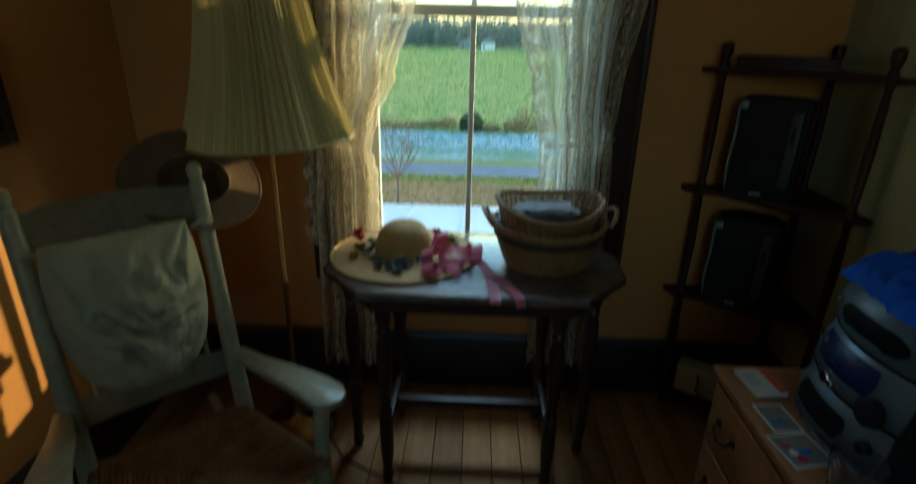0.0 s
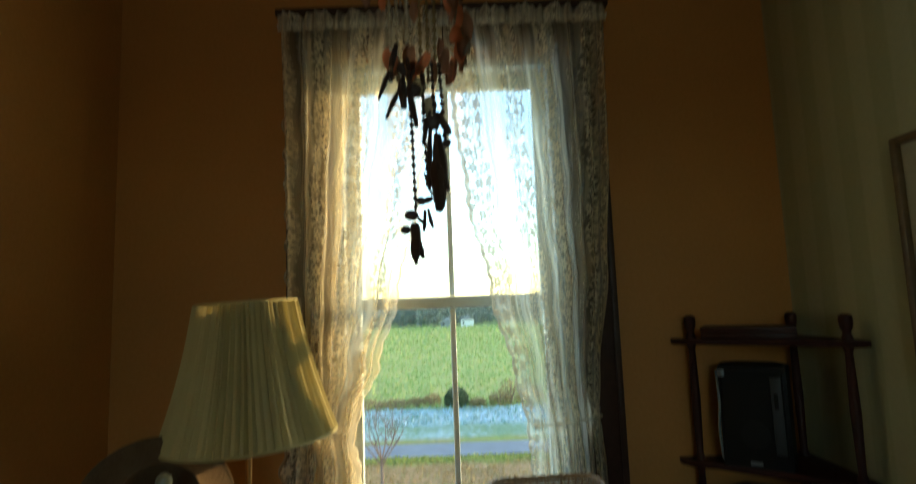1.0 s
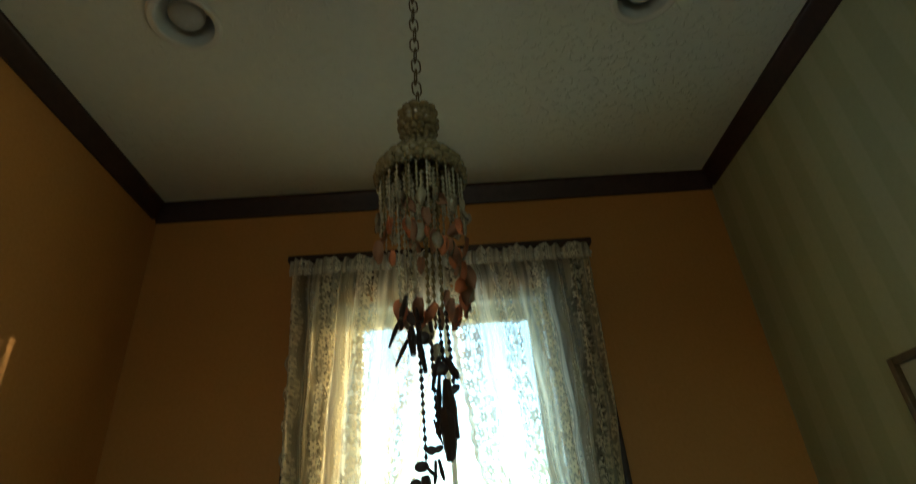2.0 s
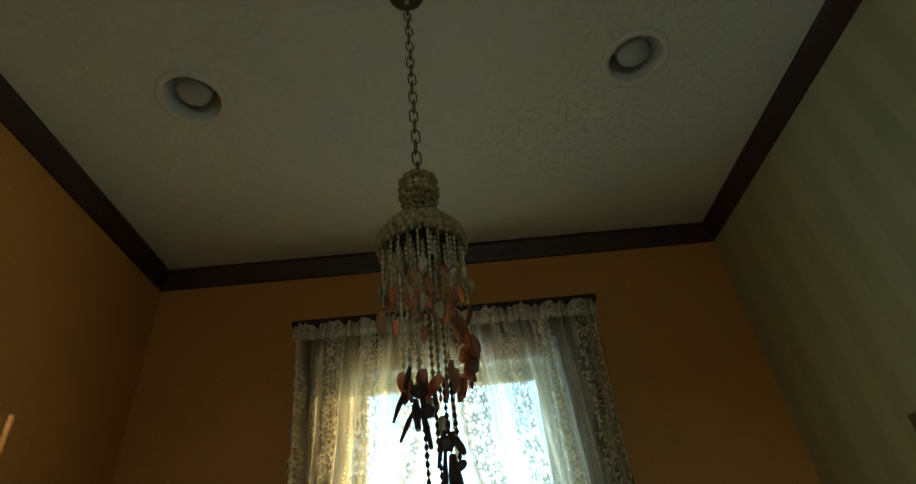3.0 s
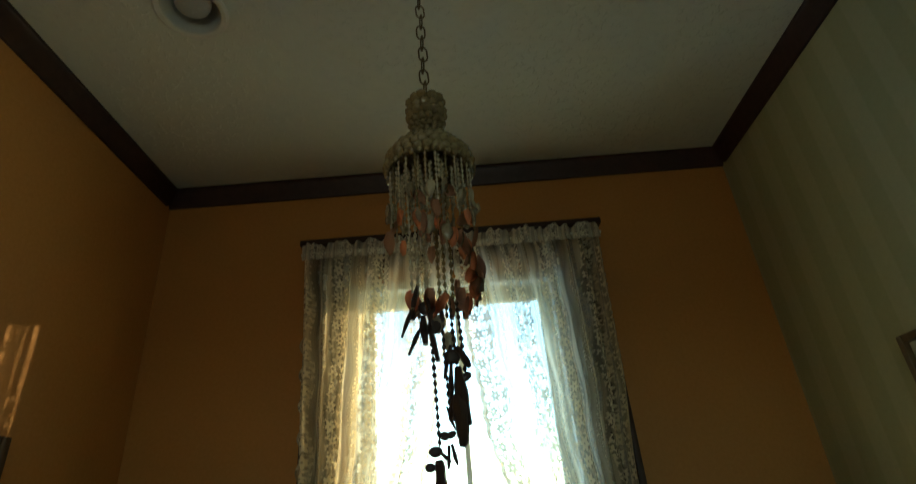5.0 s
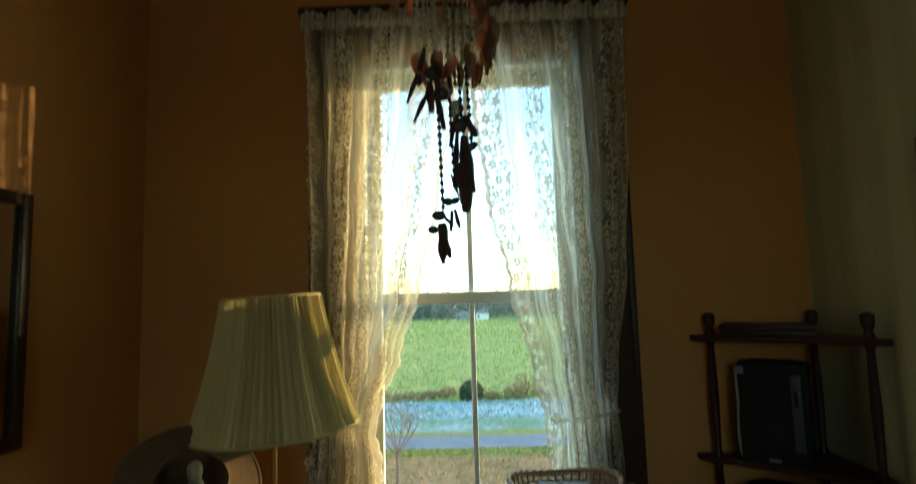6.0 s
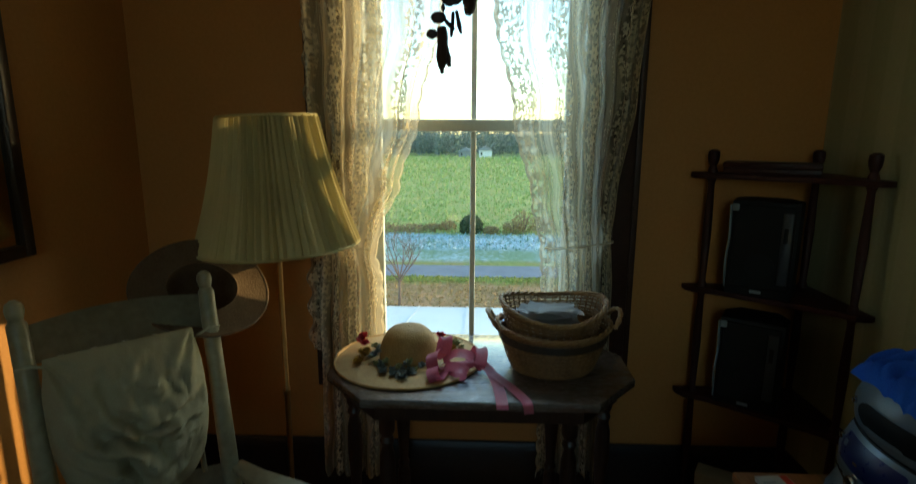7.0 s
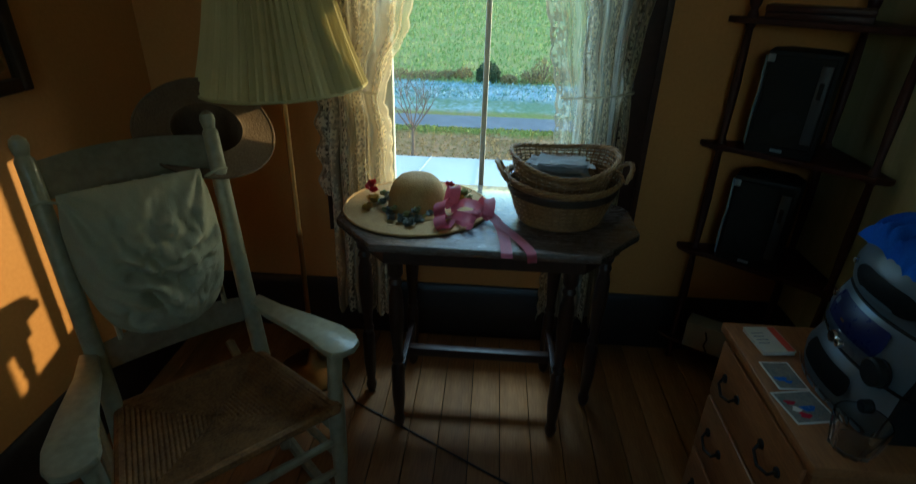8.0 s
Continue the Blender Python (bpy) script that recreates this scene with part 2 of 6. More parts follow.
M_SILVER = mat("silver_plastic", (0.28, 0.35, 0.43), 0.32, 0.35, scale=15, fine=300, vary=0.08, bump=0.03)
M_SILVER_DK = mat("grey_plastic", (0.21, 0.26, 0.31), 0.34, 0.1, scale=15, fine=300, vary=0.1, bump=0.03)
M_DISPLAY = mat("dark_blue_display", (0.018, 0.03, 0.17), 0.30, scale=6, fine=80, vary=0.3, bump=0)
M_CHROME = mat("chrome", (0.7, 0.7, 0.7), 0.15, 1.0, scale=10, fine=100, vary=0.05, bump=0)
M_BLUE = mat("royal_blue_cloth", (0.07, 0.23, 0.88), 0.85, color2=(0.045, 0.14, 0.70), scale=15, fine=400, bump=0.3, spec=0.2)
M_NAVY = mat("dark_patterned_cloth", (0.02, 0.035, 0.05), 0.9, scale=30, fine=300, vary=0.5, bump=0.3, spec=0.2)
M_CHEST = mat("honey_pine", (0.34, 0.155, 0.055), 0.42, color2=(0.21, 0.09, 0.032), scale=4, fine=30, stretch=(6, 1, 6), bump=0.1)
M_IRON = mat("black_iron", (0.02, 0.018, 0.017), 0.5, 0.6, scale=20, fine=150, bump=0.1)
M_PHOTO_EDGE = mat("photo_border", (0.66, 0.67, 0.65), 0.3, scale=10, fine=100, vary=0.05, bump=0)
M_PHOTO = mat("photo_print", (0.30, 0.28, 0.24), 0.25, color2=(0.14, 0.16, 0.17), scale=30, fine=120, bump=0)
M_PHOTO_BLUE = mat("photo_blue", (0.05, 0.16, 0.60), 0.25, scale=60, fine=200, vary=0.2, bump=0)
M_PHOTO_RED = mat("photo_red", (0.45, 0.03, 0.06), 0.25, scale=60, fine=200, vary=0.2, bump=0)
M_BOOK = mat("booklet_cover", (0.58, 0.57, 0.52), 0.4, scale=15, fine=150, vary=0.08, bump=0.03)
M_BOOKRED = mat("booklet_red", (0.55, 0.06, 0.04), 0.4, scale=15, fine=150, vary=0.1, bump=0.03)
M_CRYSTAL = mat("cut_glass", (0.92, 0.96, 0.97), 0.05, bump=0, vary=0.03)
M_CRYSTAL.node_tree.nodes["Principled BSDF"].inputs["Transmission Weight"].default_value = 1.0
M_CARD = mat("pale_card", (0.40, 0.39, 0.34), 0.8, scale=10, fine=120, vary=0.15, bump=0.1)
M_CABLE = mat("dark_cable", (0.02, 0.016, 0.014), 0.6, scale=10, fine=100, bump=0.05)
M_FRAME_PALE = mat("olive_brown_frame", (0.16, 0.11, 0.05), 0.4, color2=(0.10, 0.065, 0.03), scale=12, fine=60, bump=0.12)
M_FRAME = mat("dark_walnut_frame", (0.04, 0.022, 0.014), 0.35, color2=(0.02, 0.011, 0.008), scale=12, fine=60, bump=0.12)
M_MIRROR = mat("old_mirror", (0.62, 0.63, 0.58), 0.06, 1.0, scale=3, fine=30, vary=0.1, bump=0.0)
M_PRINT = mat("faded_print", (0.42, 0.42, 0.34), 0.5, color2=(0.30, 0.32, 0.28), scale=6, fine=40, bump=0)
M_MOUNT = mat("print_mount", (0.40, 0.38, 0.26), 0.6, scale=6, fine=80, vary=0.1, bump=0.02)
M_SHELL = mat("ivory_shell_bead", (0.36, 0.29, 0.15), 0.18, color2=(0.22, 0.165, 0.075), scale=40, fine=200, bump=0.08, coat=0.6)
M_SHELL_PALE = mat("pearly_shell", (0.58, 0.52, 0.38), 0.14, color2=(0.42, 0.35, 0.23), scale=60, fine=200, bump=0.06, coat=0.6)
M_SHELL_RED = cloth_mat("orange_red_shell", (0.78, 0.34, 0.17), 0.5, 200)
M_SHELL_BROWN = cloth_mat("brown_shell", (0.52, 0.30, 0.19), 0.3, 200)
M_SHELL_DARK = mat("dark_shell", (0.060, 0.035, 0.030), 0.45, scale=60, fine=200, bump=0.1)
M_CHAIN = mat("dull_brass_chain", (0.16, 0.12, 0.06), 0.4, 0.9, scale=30, fine=200, bump=0.05)
M_WHITE_METAL = mat("white_enamel", (0.70, 0.70, 0.64), 0.4, scale=10, fine=100, vary=0.05, bump=0)
M_CAN = mat("reflector_grey", (0.72, 0.74, 0.72), 0.3, 0.0, scale=10, fine=100, vary=0.1, bump=0)
M_BULB = mat("frosted_bulb", (0.46, 0.49, 0.48), 0.25, scale=10, fine=100, vary=0.04, bump=0)
M_ROOF = mat("painted_metal_roof", (0.40, 0.46, 0.54), 0.4, 0.0, color2=(0.33, 0.38, 0.45), scale=1.5, fine=20, bump=0.05)
M_BARK = mat("grey_brown_bark", (0.27, 0.185, 0.14), 0.9, scale=10, fine=50, vary=0.4, bump=0.3)
M_BUSH = mat("dark_green_shrub", (0.085, 0.115, 0.045), 0.9, color2=(0.05, 0.07, 0.03), scale=3, fine=15, bump=0.3)
M_BRUSH = mat("russet_brush", (0.34, 0.23, 0.10), 0.9, color2=(0.24, 0.21, 0.08), scale=3, fine=15, bump=0.3)
M_WHITE_HOUSE = mat("white_clapboard", (0.80, 0.80, 0.78), 0.7, scale=1, fine=10, vary=0.05, bump=0)
M_ROOF_FAR = mat("grey_shingle", (0.30, 0.31, 0.31), 0.8, scale=1, fine=8, vary=0.2, bump=0)
M_WINDOW_FAR = mat("dark_window", (0.03, 0.035, 0.04), 0.2, bump=0)
M_ROAD = mat("weathered_asphalt", (0.21, 0.235, 0.28), 0.85, color2=(0.15, 0.165, 0.195), scale=1.2, fine=30, bump=0.2)

# the ceiling's knocked-down plaster
n, l = M_CEIL.node_tree.nodes, M_CEIL.node_tree.links
tc, tn, bp = n.new("ShaderNodeTexCoord"), n.new("ShaderNodeTexNoise"), n.new("ShaderNodeBump")
tn.inputs["Scale"].default_value, tn.inputs["Detail"].default_value = 46, 4
rp = n.new("ShaderNodeMapRange")
rp.inputs["From Min"].default_value, rp.inputs["From Max"].default_value = 0.56, 0.62
bp.inputs["Strength"].default_value, bp.inputs["Distance"].default_value = 0.6, 0.0045
l.new(tc.outputs["Object"], tn.inputs["Vector"])
l.new(tn.outputs[0], rp.inputs["Value"])
l.new(rp.outputs[0], bp.inputs["Height"])
l.new(bp.outputs[0], n["Principled BSDF"].inputs["Normal"])


def stripe_mat():
    """Wallpaper: broad stripes along y of two close greens with thin lines."""
    m = mat("striped_wallpaper", (0.44, 0.435, 0.255), 0.7, scale=3, fine=80, vary=0.08, bump=0.06)
    n, l = m.node_tree.nodes, m.node_tree.links
    base = [k for k in l if k.to_socket == n["Principled BSDF"].inputs["Base Color"]][0].from_socket
    tc, sp = n.new("ShaderNodeTexCoord"), n.new("ShaderNodeSeparateXYZ")
    l.new(tc.outputs["Object"], sp.inputs[0])
    k = n.new("ShaderNodeMath")
    k.operation = "MULTIPLY"
    k.inputs[1].default_value = 2 * math.pi / 0.145
    l.new(sp.outputs["Y"], k.inputs[0])
    w = n.new("ShaderNodeMath")
    w.operation = "SINE"
    l.new(k.outputs[0], w.inputs[0])
    ramp = n.new("ShaderNodeValToRGB")
    ramp.color_ramp.elements[0].position, ramp.color_ramp.elements[0].color = 0.42, (0.89, 0.90, 0.87, 1)
    ramp.color_ramp.elements[1].position, ramp.color_ramp.elements[1].color = 0.58, (1.0, 1.0, 1.0, 1)
    mr = n.new("ShaderNodeMapRange")
    mr.inputs["From Min"].default_value = -1
    l.new(w.outputs[0], mr.inputs["Value"])
    l.new(mr.outputs[0], ramp.inputs[0])
    mul = n.new("ShaderNodeMix")
    mul.data_type, mul.blend_type = "RGBA", "MULTIPLY"
    mul.inputs["Factor"].default_value = 1
    l.new(base, mul.inputs["A"])
    l.new(ramp.outputs[0], mul.inputs["B"])
    l.new(mul.outputs["Result"], n["Principled BSDF"].inputs["Base Color"])
    return m


M_STRIPE = stripe_mat()


def ground_mat():
    """Bands of the land in front of the house, by distance, with ragged edges."""
    m = bpy.data.materials.new("land")
    m.use_nodes = True
    n, l = m.node_tree.nodes, m.node_tree.links
    p = n["Principled BSDF"]
    p.inputs["Roughness"].default_value = 0.95
    p.inputs["Specular IOR Level"].default_value = 0.1
    tc, sp = n.new("ShaderNodeTexCoord"), n.new("ShaderNodeSeparateXYZ")
    l.new(tc.outputs["Object"], sp.inputs[0])
    no, no2, no3 = n.new("ShaderNodeTexNoise"), n.new("ShaderNodeTexNoise"), n.new("ShaderNodeTexNoise")
    no.inputs["Scale"].default_value, no2.inputs["Scale"].default_value, no3.inputs["Scale"].default_value = 0.5, 3.2, 0.33
    for k in (no, no2, no3):
        k.inputs["Detail"].default_value = 7
        l.new(tc.outputs["Object"], k.inputs["Vector"])
    ad = n.new("ShaderNodeMath")
    ad.operation = "MULTIPLY_ADD"
    ad.inputs[1].default_value = 1.6
    l.new(no.outputs[0], ad.inputs[0])
    l.new(sp.outputs["Y"], ad.inputs[2])
    mr = n.new("ShaderNodeMapRange")
    mr.inputs["From Min"].default_value, mr.inputs["From Max"].default_value = 0.8, 60.8
    l.new(ad.outputs[0], mr.inputs["Value"])

    def ramp(stops):
        r = n.new("ShaderNodeValToRGB")
        while len(r.color_ramp.elements) < len(stops):
            r.color_ramp.elements.new(0.5)
        for e, (pos, c) in zip(r.color_ramp.elements, stops):
            e.position, e.color = pos / 60, (*c, 1)
        l.new(mr.outputs[0], r.inputs[0])
        return r

    dirt, grass, frost, field = (0.50, 0.31, 0.16), (0.36, 0.36, 0.08), (0.56, 0.64, 0.70), (0.37, 0.43, 0.14)
    dirt2, grass2, frost2, field2 = (0.34, 0.22, 0.09), (0.28, 0.25, 0.07), (0.27, 0.34, 0.25), (0.50, 0.45, 0.17)
    thaw, thaw2 = (0.20, 0.29, 0.18), (0.36, 0.46, 0.48)
    a = ramp([(0, dirt), (22.5, dirt), (22.9, grass), (26.6, (0.24, 0.29, 0.09)), (27.4, thaw), (29.4, thaw), (30.6, frost), (33.9, frost), (34.5, field), (60, field)])
    b = ramp([(0, dirt2), (22.5, dirt2), (22.9, grass2), (26.6, (0.28, 0.25, 0.09)), (27.4, thaw2), (29.4, thaw2), (30.6, frost2), (33.9, frost2), (34.5, field2), (60, field2)])
    f = n.new("ShaderNodeMapRange")
    f.inputs["From Min"].default_value, f.inputs["From Max"].default_value = 0.44, 0.57
    mm = n.new("ShaderNodeMath")
    mm.operation = "MULTIPLY_ADD"
    mm.inputs[1].default_value = 0.45
    l.new(no3.outputs[0], mm.inputs[0])
    hh = n.new("ShaderNodeMath")
    hh.operation = "MULTIPLY"
    hh.inputs[1].default_value = 0.55
    l.new(no2.outputs[0], hh.inputs[0])
    l.new(hh.outputs[0], mm.inputs[2])
    l.new(mm.outputs[0], f.inputs["Value"])
    mix = n.new("ShaderNodeMix")
    mix.data_type = "RGBA"
    l.new(f.outputs[0], mix.inputs["Factor"])
    l.new(a.outputs[0], mix.inputs["A"])
    l.new(b.outputs[0], mix.inputs["B"])
    l.new(mix.outputs["Result"], p.inputs["Base Color"])
    bu = n.new("ShaderNodeBump")
    bu.inputs["Strength"].default_value, bu.inputs["Distance"].default_value = 0.8, 0.15
    l.new(no2.outputs[0], bu.inputs["Height"])
    l.new(bu.outputs[0], p.inputs["Normal"])
    return m


M_LAND = ground_mat()


def tuft_mat(name, colors):
    """Blades whose colour changes from one to the next."""
    m = bpy.data.materials.new(name)
    m.use_nodes = True
    n, l = m.node_tree.nodes, m.node_tree.links
    p = n["Principled BSDF"]
    p.inputs["Roughness"].default_value = 0.9
    p.inputs["Specular IOR Level"].default_value = 0.15
    g, r = n.new("ShaderNodeNewGeometry"), n.new("ShaderNodeValToRGB")
    while len(r.color_ramp.elements) < len(colors):
        r.color_ramp.elements.new(0.5)
    for k, (e, c) in enumerate(zip(r.color_ramp.elements, colors)):
        e.position, e.color = k / (len(colors) - 1), (*c, 1)
    l.new(g.outputs["Random Per Island"], r.inputs[0])
    l.new(r.outputs[0], p.inputs["Base Color"])
    return m


M_TUFT = tuft_mat("field_grass", ((0.29, 0.37, 0.11), (0.36, 0.44, 0.14), (0.43, 0.49, 0.18), (0.52, 0.47, 0.20)))
M_DRY = tuft_mat("dry_grass_and_leaves", ((0.40, 0.23, 0.09), (0.48, 0.33, 0.14), (0.36, 0.27, 0.11), (0.54, 0.38, 0.18)))
M_VERGE = tuft_mat("verge_turf", ((0.34, 0.36, 0.08), (0.42, 0.42, 0.12), (0.28, 0.33, 0.08), (0.46, 0.38, 0.14)))
M_RIME = tuft_mat("rimed_grass", ((0.60, 0.70, 0.78), (0.42, 0.54, 0.56), (0.16, 0.27, 0.16), (0.66, 0.74, 0.80)))
M_SPRAY = tuft_mat("leafless_twigs", ((0.17, 0.20, 0.16), (0.24, 0.26, 0.21), (0.28, 0.28, 0.24), (0.14, 0.19, 0.12)))


# ---- building helpers ----
def finish(name, bm, material, smooth=True):
    me = bpy.data.meshes.new(name)
    if smooth:
        for f in bm.faces:
            f.smooth = True
        bm.normal_update()
        for e in bm.edges:
            if len(e.link_faces) == 2 and e.calc_face_angle(0) > radians(35):
                e.smooth = False
    bm.to_mesh(me)
    bm.free()
    me.materials.append(material)
    return me


def part(name, bm, material, parent, label="", m=None):
    ob = new(name, finish(name, bm, material))
    ob.parent = parent
    if m is not None:
        ob.matrix_basis = m
    if label:
        ob["label"] = label
    return ob


def thing(name, m, label, category, group="", kind=""):
    ob = new(name)
    ob.empty_display_size = 0.05
    ob.matrix_basis = m
    return tagged(ob, label, category, group, kind)


def solid(name, bm, material, label, category, group="", kind="", m=None):
    ob = new(name, finish(name, bm, material))
    if m is not None:
        ob.matrix_basis = m
    return tagged(ob, label, category, group, kind)


def box(bm, x0, x1, y0, y1, z0, z1, bevel=0.0, m=None):
    t = bmesh.new()
    bmesh.ops.create_cube(t, size=1)
    for v in t.verts:
        v.co = Vector(((x0 + x1) / 2 + v.co.x * (x1 - x0), (y0 + y1) / 2 + v.co.y * (y1 - y0), (z0 + z1) / 2 + v.co.z * (z1 - z0)))
    if bevel:
        bmesh.ops.bevel(t, geom=t.edges[:], offset=bevel, segments=2, profile=0.5, affect="EDGES")
    join(bm, t, m)


def join(bm, t, m=None):
    if m is not None:
        bmesh.ops.transform(t, matrix=m, verts=t.verts[:])
    me = bpy.data.meshes.new("t")
    t.to_mesh(me)
    t.free()
    bm.from_mesh(me)
    bpy.data.meshes.remove(me)


def B(*a, bevel=0.0, m=None):
    bm = bmesh.new()
    box(bm, *a, bevel=bevel, m=m)
    return bm


def lathe(bm, profile, segs=24, m=None, rx=1.0, ry=1.0, cap=True):
    """A turned form: profile of (radius, height), bottom to top."""
    t = bmesh.new()
    rings = []
    for r, z in profile:
        rings.append([t.verts.new((r * rx * math.cos(2 * math.pi * i / segs), r * ry * math.sin(2 * math.pi * i / segs), z)) for i in range(segs)])
    for a, b in zip(rings, rings[1:]):
        for i in range(segs):
            j = (i + 1) % segs
            t.faces.new((a[i], a[j], b[j], b[i]))
    if cap:
        t.faces.new(rings[0][::-1])
        t.faces.new(rings[-1])
    join(bm, t, m)


def L(profile, segs=24, m=None, rx=1.0, ry=1.0, cap=True):
    bm = bmesh.new()
    lathe(bm, profile, segs, m, rx, ry, cap)
    return bm


def tube(bm, pts, radius, segs=8, closed=False, flat=1.0):
    """A rod through points; radius may be a list."""
    pts = [Vector(p) for p in pts]
    n = len(pts)
    rad = radius if isinstance(radius, (list, tuple)) else [radius] * n
    t = bmesh.new()
    rings = []
    up = None
    for i, p in enumerate(pts):
        if closed:
            d = (pts[(i + 1) % n] - pts[i - 1]).normalized()
        else:
            d = (pts[min(i + 1, n - 1)] - pts[max(i - 1, 0)]).normalized()
        if up is None:
            up = Vector((0, 0, 1)) if abs(d.z) < 0.9 else Vector((1, 0, 0))
        side = d.cross(up).normalized()
        up = side.cross(d).normalized()
        rings.append([t.verts.new(p + (side * math.cos(2 * math.pi * k / segs) + up * flat * math.sin(2 * math.pi * k / segs)) * rad[i]) for k in range(segs)])
    pairs = list(zip(rings, rings[1:])) + ([(rings[-1], rings[0])] if closed else [])
    for a, b in pairs:
        for k in range(segs):
            j = (k + 1) % segs
            t.faces.new((a[k], a[j], b[j], b[k]))
    if not closed:
        t.faces.new(rings[0][::-1])
        t.faces.new(rings[-1])
    bmesh.ops.recalc_face_normals(t, faces=t.faces[:])
    join(bm, t)


def T(pts, radius, segs=8, closed=False, flat=1.0):
    bm = bmesh.new()
    tube(bm, pts, radius, segs, closed, flat)
    return bm


def prism(bm, outline, z0, z1, bevel=0.0, m=None):
    """A slab from an outline in x and y."""
    t = bmesh.new()
    f = t.faces.new([t.verts.new((x, y, z0)) for x, y in outline])
    r = bmesh.ops.extrude_face_region(t, geom=[f])
    for v in r["geom"]:
        if isinstance(v, bmesh.types.BMVert):
            v.co.z = z1
    bmesh.ops.recalc_face_normals(t, faces=t.faces[:])
    if bevel:
        bmesh.ops.bevel(t, geom=[e for e in t.edges if abs(e.verts[0].co.z - e.verts[1].co.z) < 1e-6], offset=bevel, segments=2, profile=0.5, affect="EDGES")
    join(bm, t, m)


def P(outline, z0, z1, bevel=0.0, m=None):
    bm = bmesh.new()
    prism(bm, outline, z0, z1, bevel, m)
    return bm


def sheet(fn, nu, nv, thick=0.0, uv=None):
    """A cloth: fn(u, v) gives a point; u and v run from 0 to 1."""
    bm = bmesh.new()
    lay = bm.loops.layers.uv.new("UVMap")
    g = [[bm.verts.new(fn(i / nu, j / nv)) for i in range(nu + 1)] for j in range(nv + 1)]
    for j in range(nv):
        for i in range(nu):
            f = bm.faces.new((g[j][i], g[j][i + 1], g[j + 1][i + 1], g[j + 1][i]))
            if uv:
                for lp, (a, b) in zip(f.loops, ((i, j), (i + 1, j), (i + 1, j + 1), (i, j + 1))):
                    lp[lay].uv = uv(a / nu, b / nv)
    if thick:
        bmesh.ops.solidify(bm, geom=bm.faces[:], thickness=thick)
    return bm


def lerp_table(table, x):
    for (x0, y0), (x1, y1) in zip(table, table[1:]):
        if x <= x1:
            k = max(0.0, (x - x0) / (x1 - x0))
            k = k * k * (3 - 2 * k)
            return y0 + (y1 - y0) * k
    return table[-1][1]

# ---- the room ----
XW, XE, YN, YS, ZC = -1.155, 1.155, 1.90, -1.70, 2.74
TH = 0.122
OPEN_X, OPEN_Z0, OPEN_Z1 = 0.40, 0.50, 2.25

bm = bmesh.new()
box(bm, XW - TH, -OPEN_X, YN, YN + TH, -0.1, ZC + 0.3)
box(bm, OPEN_X, XE + TH, YN, YN + TH, -0.1, ZC + 0.3)
box(bm, -OPEN_X, OPEN_X, YN, YN + TH, -0.1, OPEN_Z0)
box(bm, -OPEN_X, OPEN_X, YN, YN + TH, OPEN_Z1, ZC + 0.3)
solid("wall_north", bm, M_ORANGE, "orange painted plaster wall with a window opening", "wall", kind="structure")
solid("wall_west", B(XW - TH, XW, YS - TH, YN, -0.1, ZC + 0.3), M_ORANGE, "orange painted plaster side wall", "wall", kind="structure")
solid("wall_east", B(XE, XE + TH, YS - TH, YN, -0.1, ZC + 0.3), M_STRIPE, "wall with pale green striped wallpaper", "wall", kind="structure")
# the opening is assumed: it lets fill light in from behind the camera
bm = bmesh.new()
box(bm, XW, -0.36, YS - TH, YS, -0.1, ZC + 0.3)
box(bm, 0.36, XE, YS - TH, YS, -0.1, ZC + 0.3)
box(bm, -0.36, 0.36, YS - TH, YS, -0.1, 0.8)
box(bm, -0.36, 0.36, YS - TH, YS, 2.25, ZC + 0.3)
solid("wall_south", bm, M_ORANGE, "plain orange wall with an opening for an assumed window", "wall", kind="structure")
# the storey below, which carries the room
bm = bmesh.new()
for x0, x1, y0, y1 in ((XW - TH, XE + TH, YN, YN + TH), (XW - TH, XE + TH, YS - TH, YS), (XW - TH, XW, YS, YN), (XE, XE + TH, YS, YN)):
    box(bm, x0, x1, y0, y1, -5.02, -0.101)
solid("wall_below", bm, M_WHITE_HOUSE, "white clapboard walls of the storey below", "wall", kind="structure")

SPOTS = ((-0.669, 1.016), (0.625, 1.001))
bm = bmesh.new()
rect = [bm.verts.new(p) for p in ((XW, YS, ZC), (XE, YS, ZC), (XE, YN, ZC), (XW, YN, ZC))]
edges = [bm.edges.new((rect[i], rect[(i + 1) % 4])) for i in range(4)]
for sx, sy in SPOTS:
    ring = [bm.verts.new((sx + 0.078 * math.cos(i * math.pi / 16), sy + 0.078 * math.sin(i * math.pi / 16), ZC)) for i in range(32)]
    edges += [bm.edges.new((ring[i], ring[(i + 1) % 32])) for i in range(32)]
bmesh.ops.triangle_fill(bm, use_beauty=True, use_dissolve=False, edges=edges)
for f in [f for f in bm.faces if any((f.calc_center_median() - Vector((sx, sy, ZC))).length < 0.07 and all((v.co - Vector((sx, sy, ZC))).length < 0.08 for v in f.verts) for sx, sy in SPOTS)]:
    bm.faces.remove(f)
box(bm, XW, XE, YS, YN, ZC + 0.2, ZC + 0.3)
solid("ceiling", bm, M_CEIL, "white textured plaster ceiling with two round recesses", "ceiling", kind="structure")

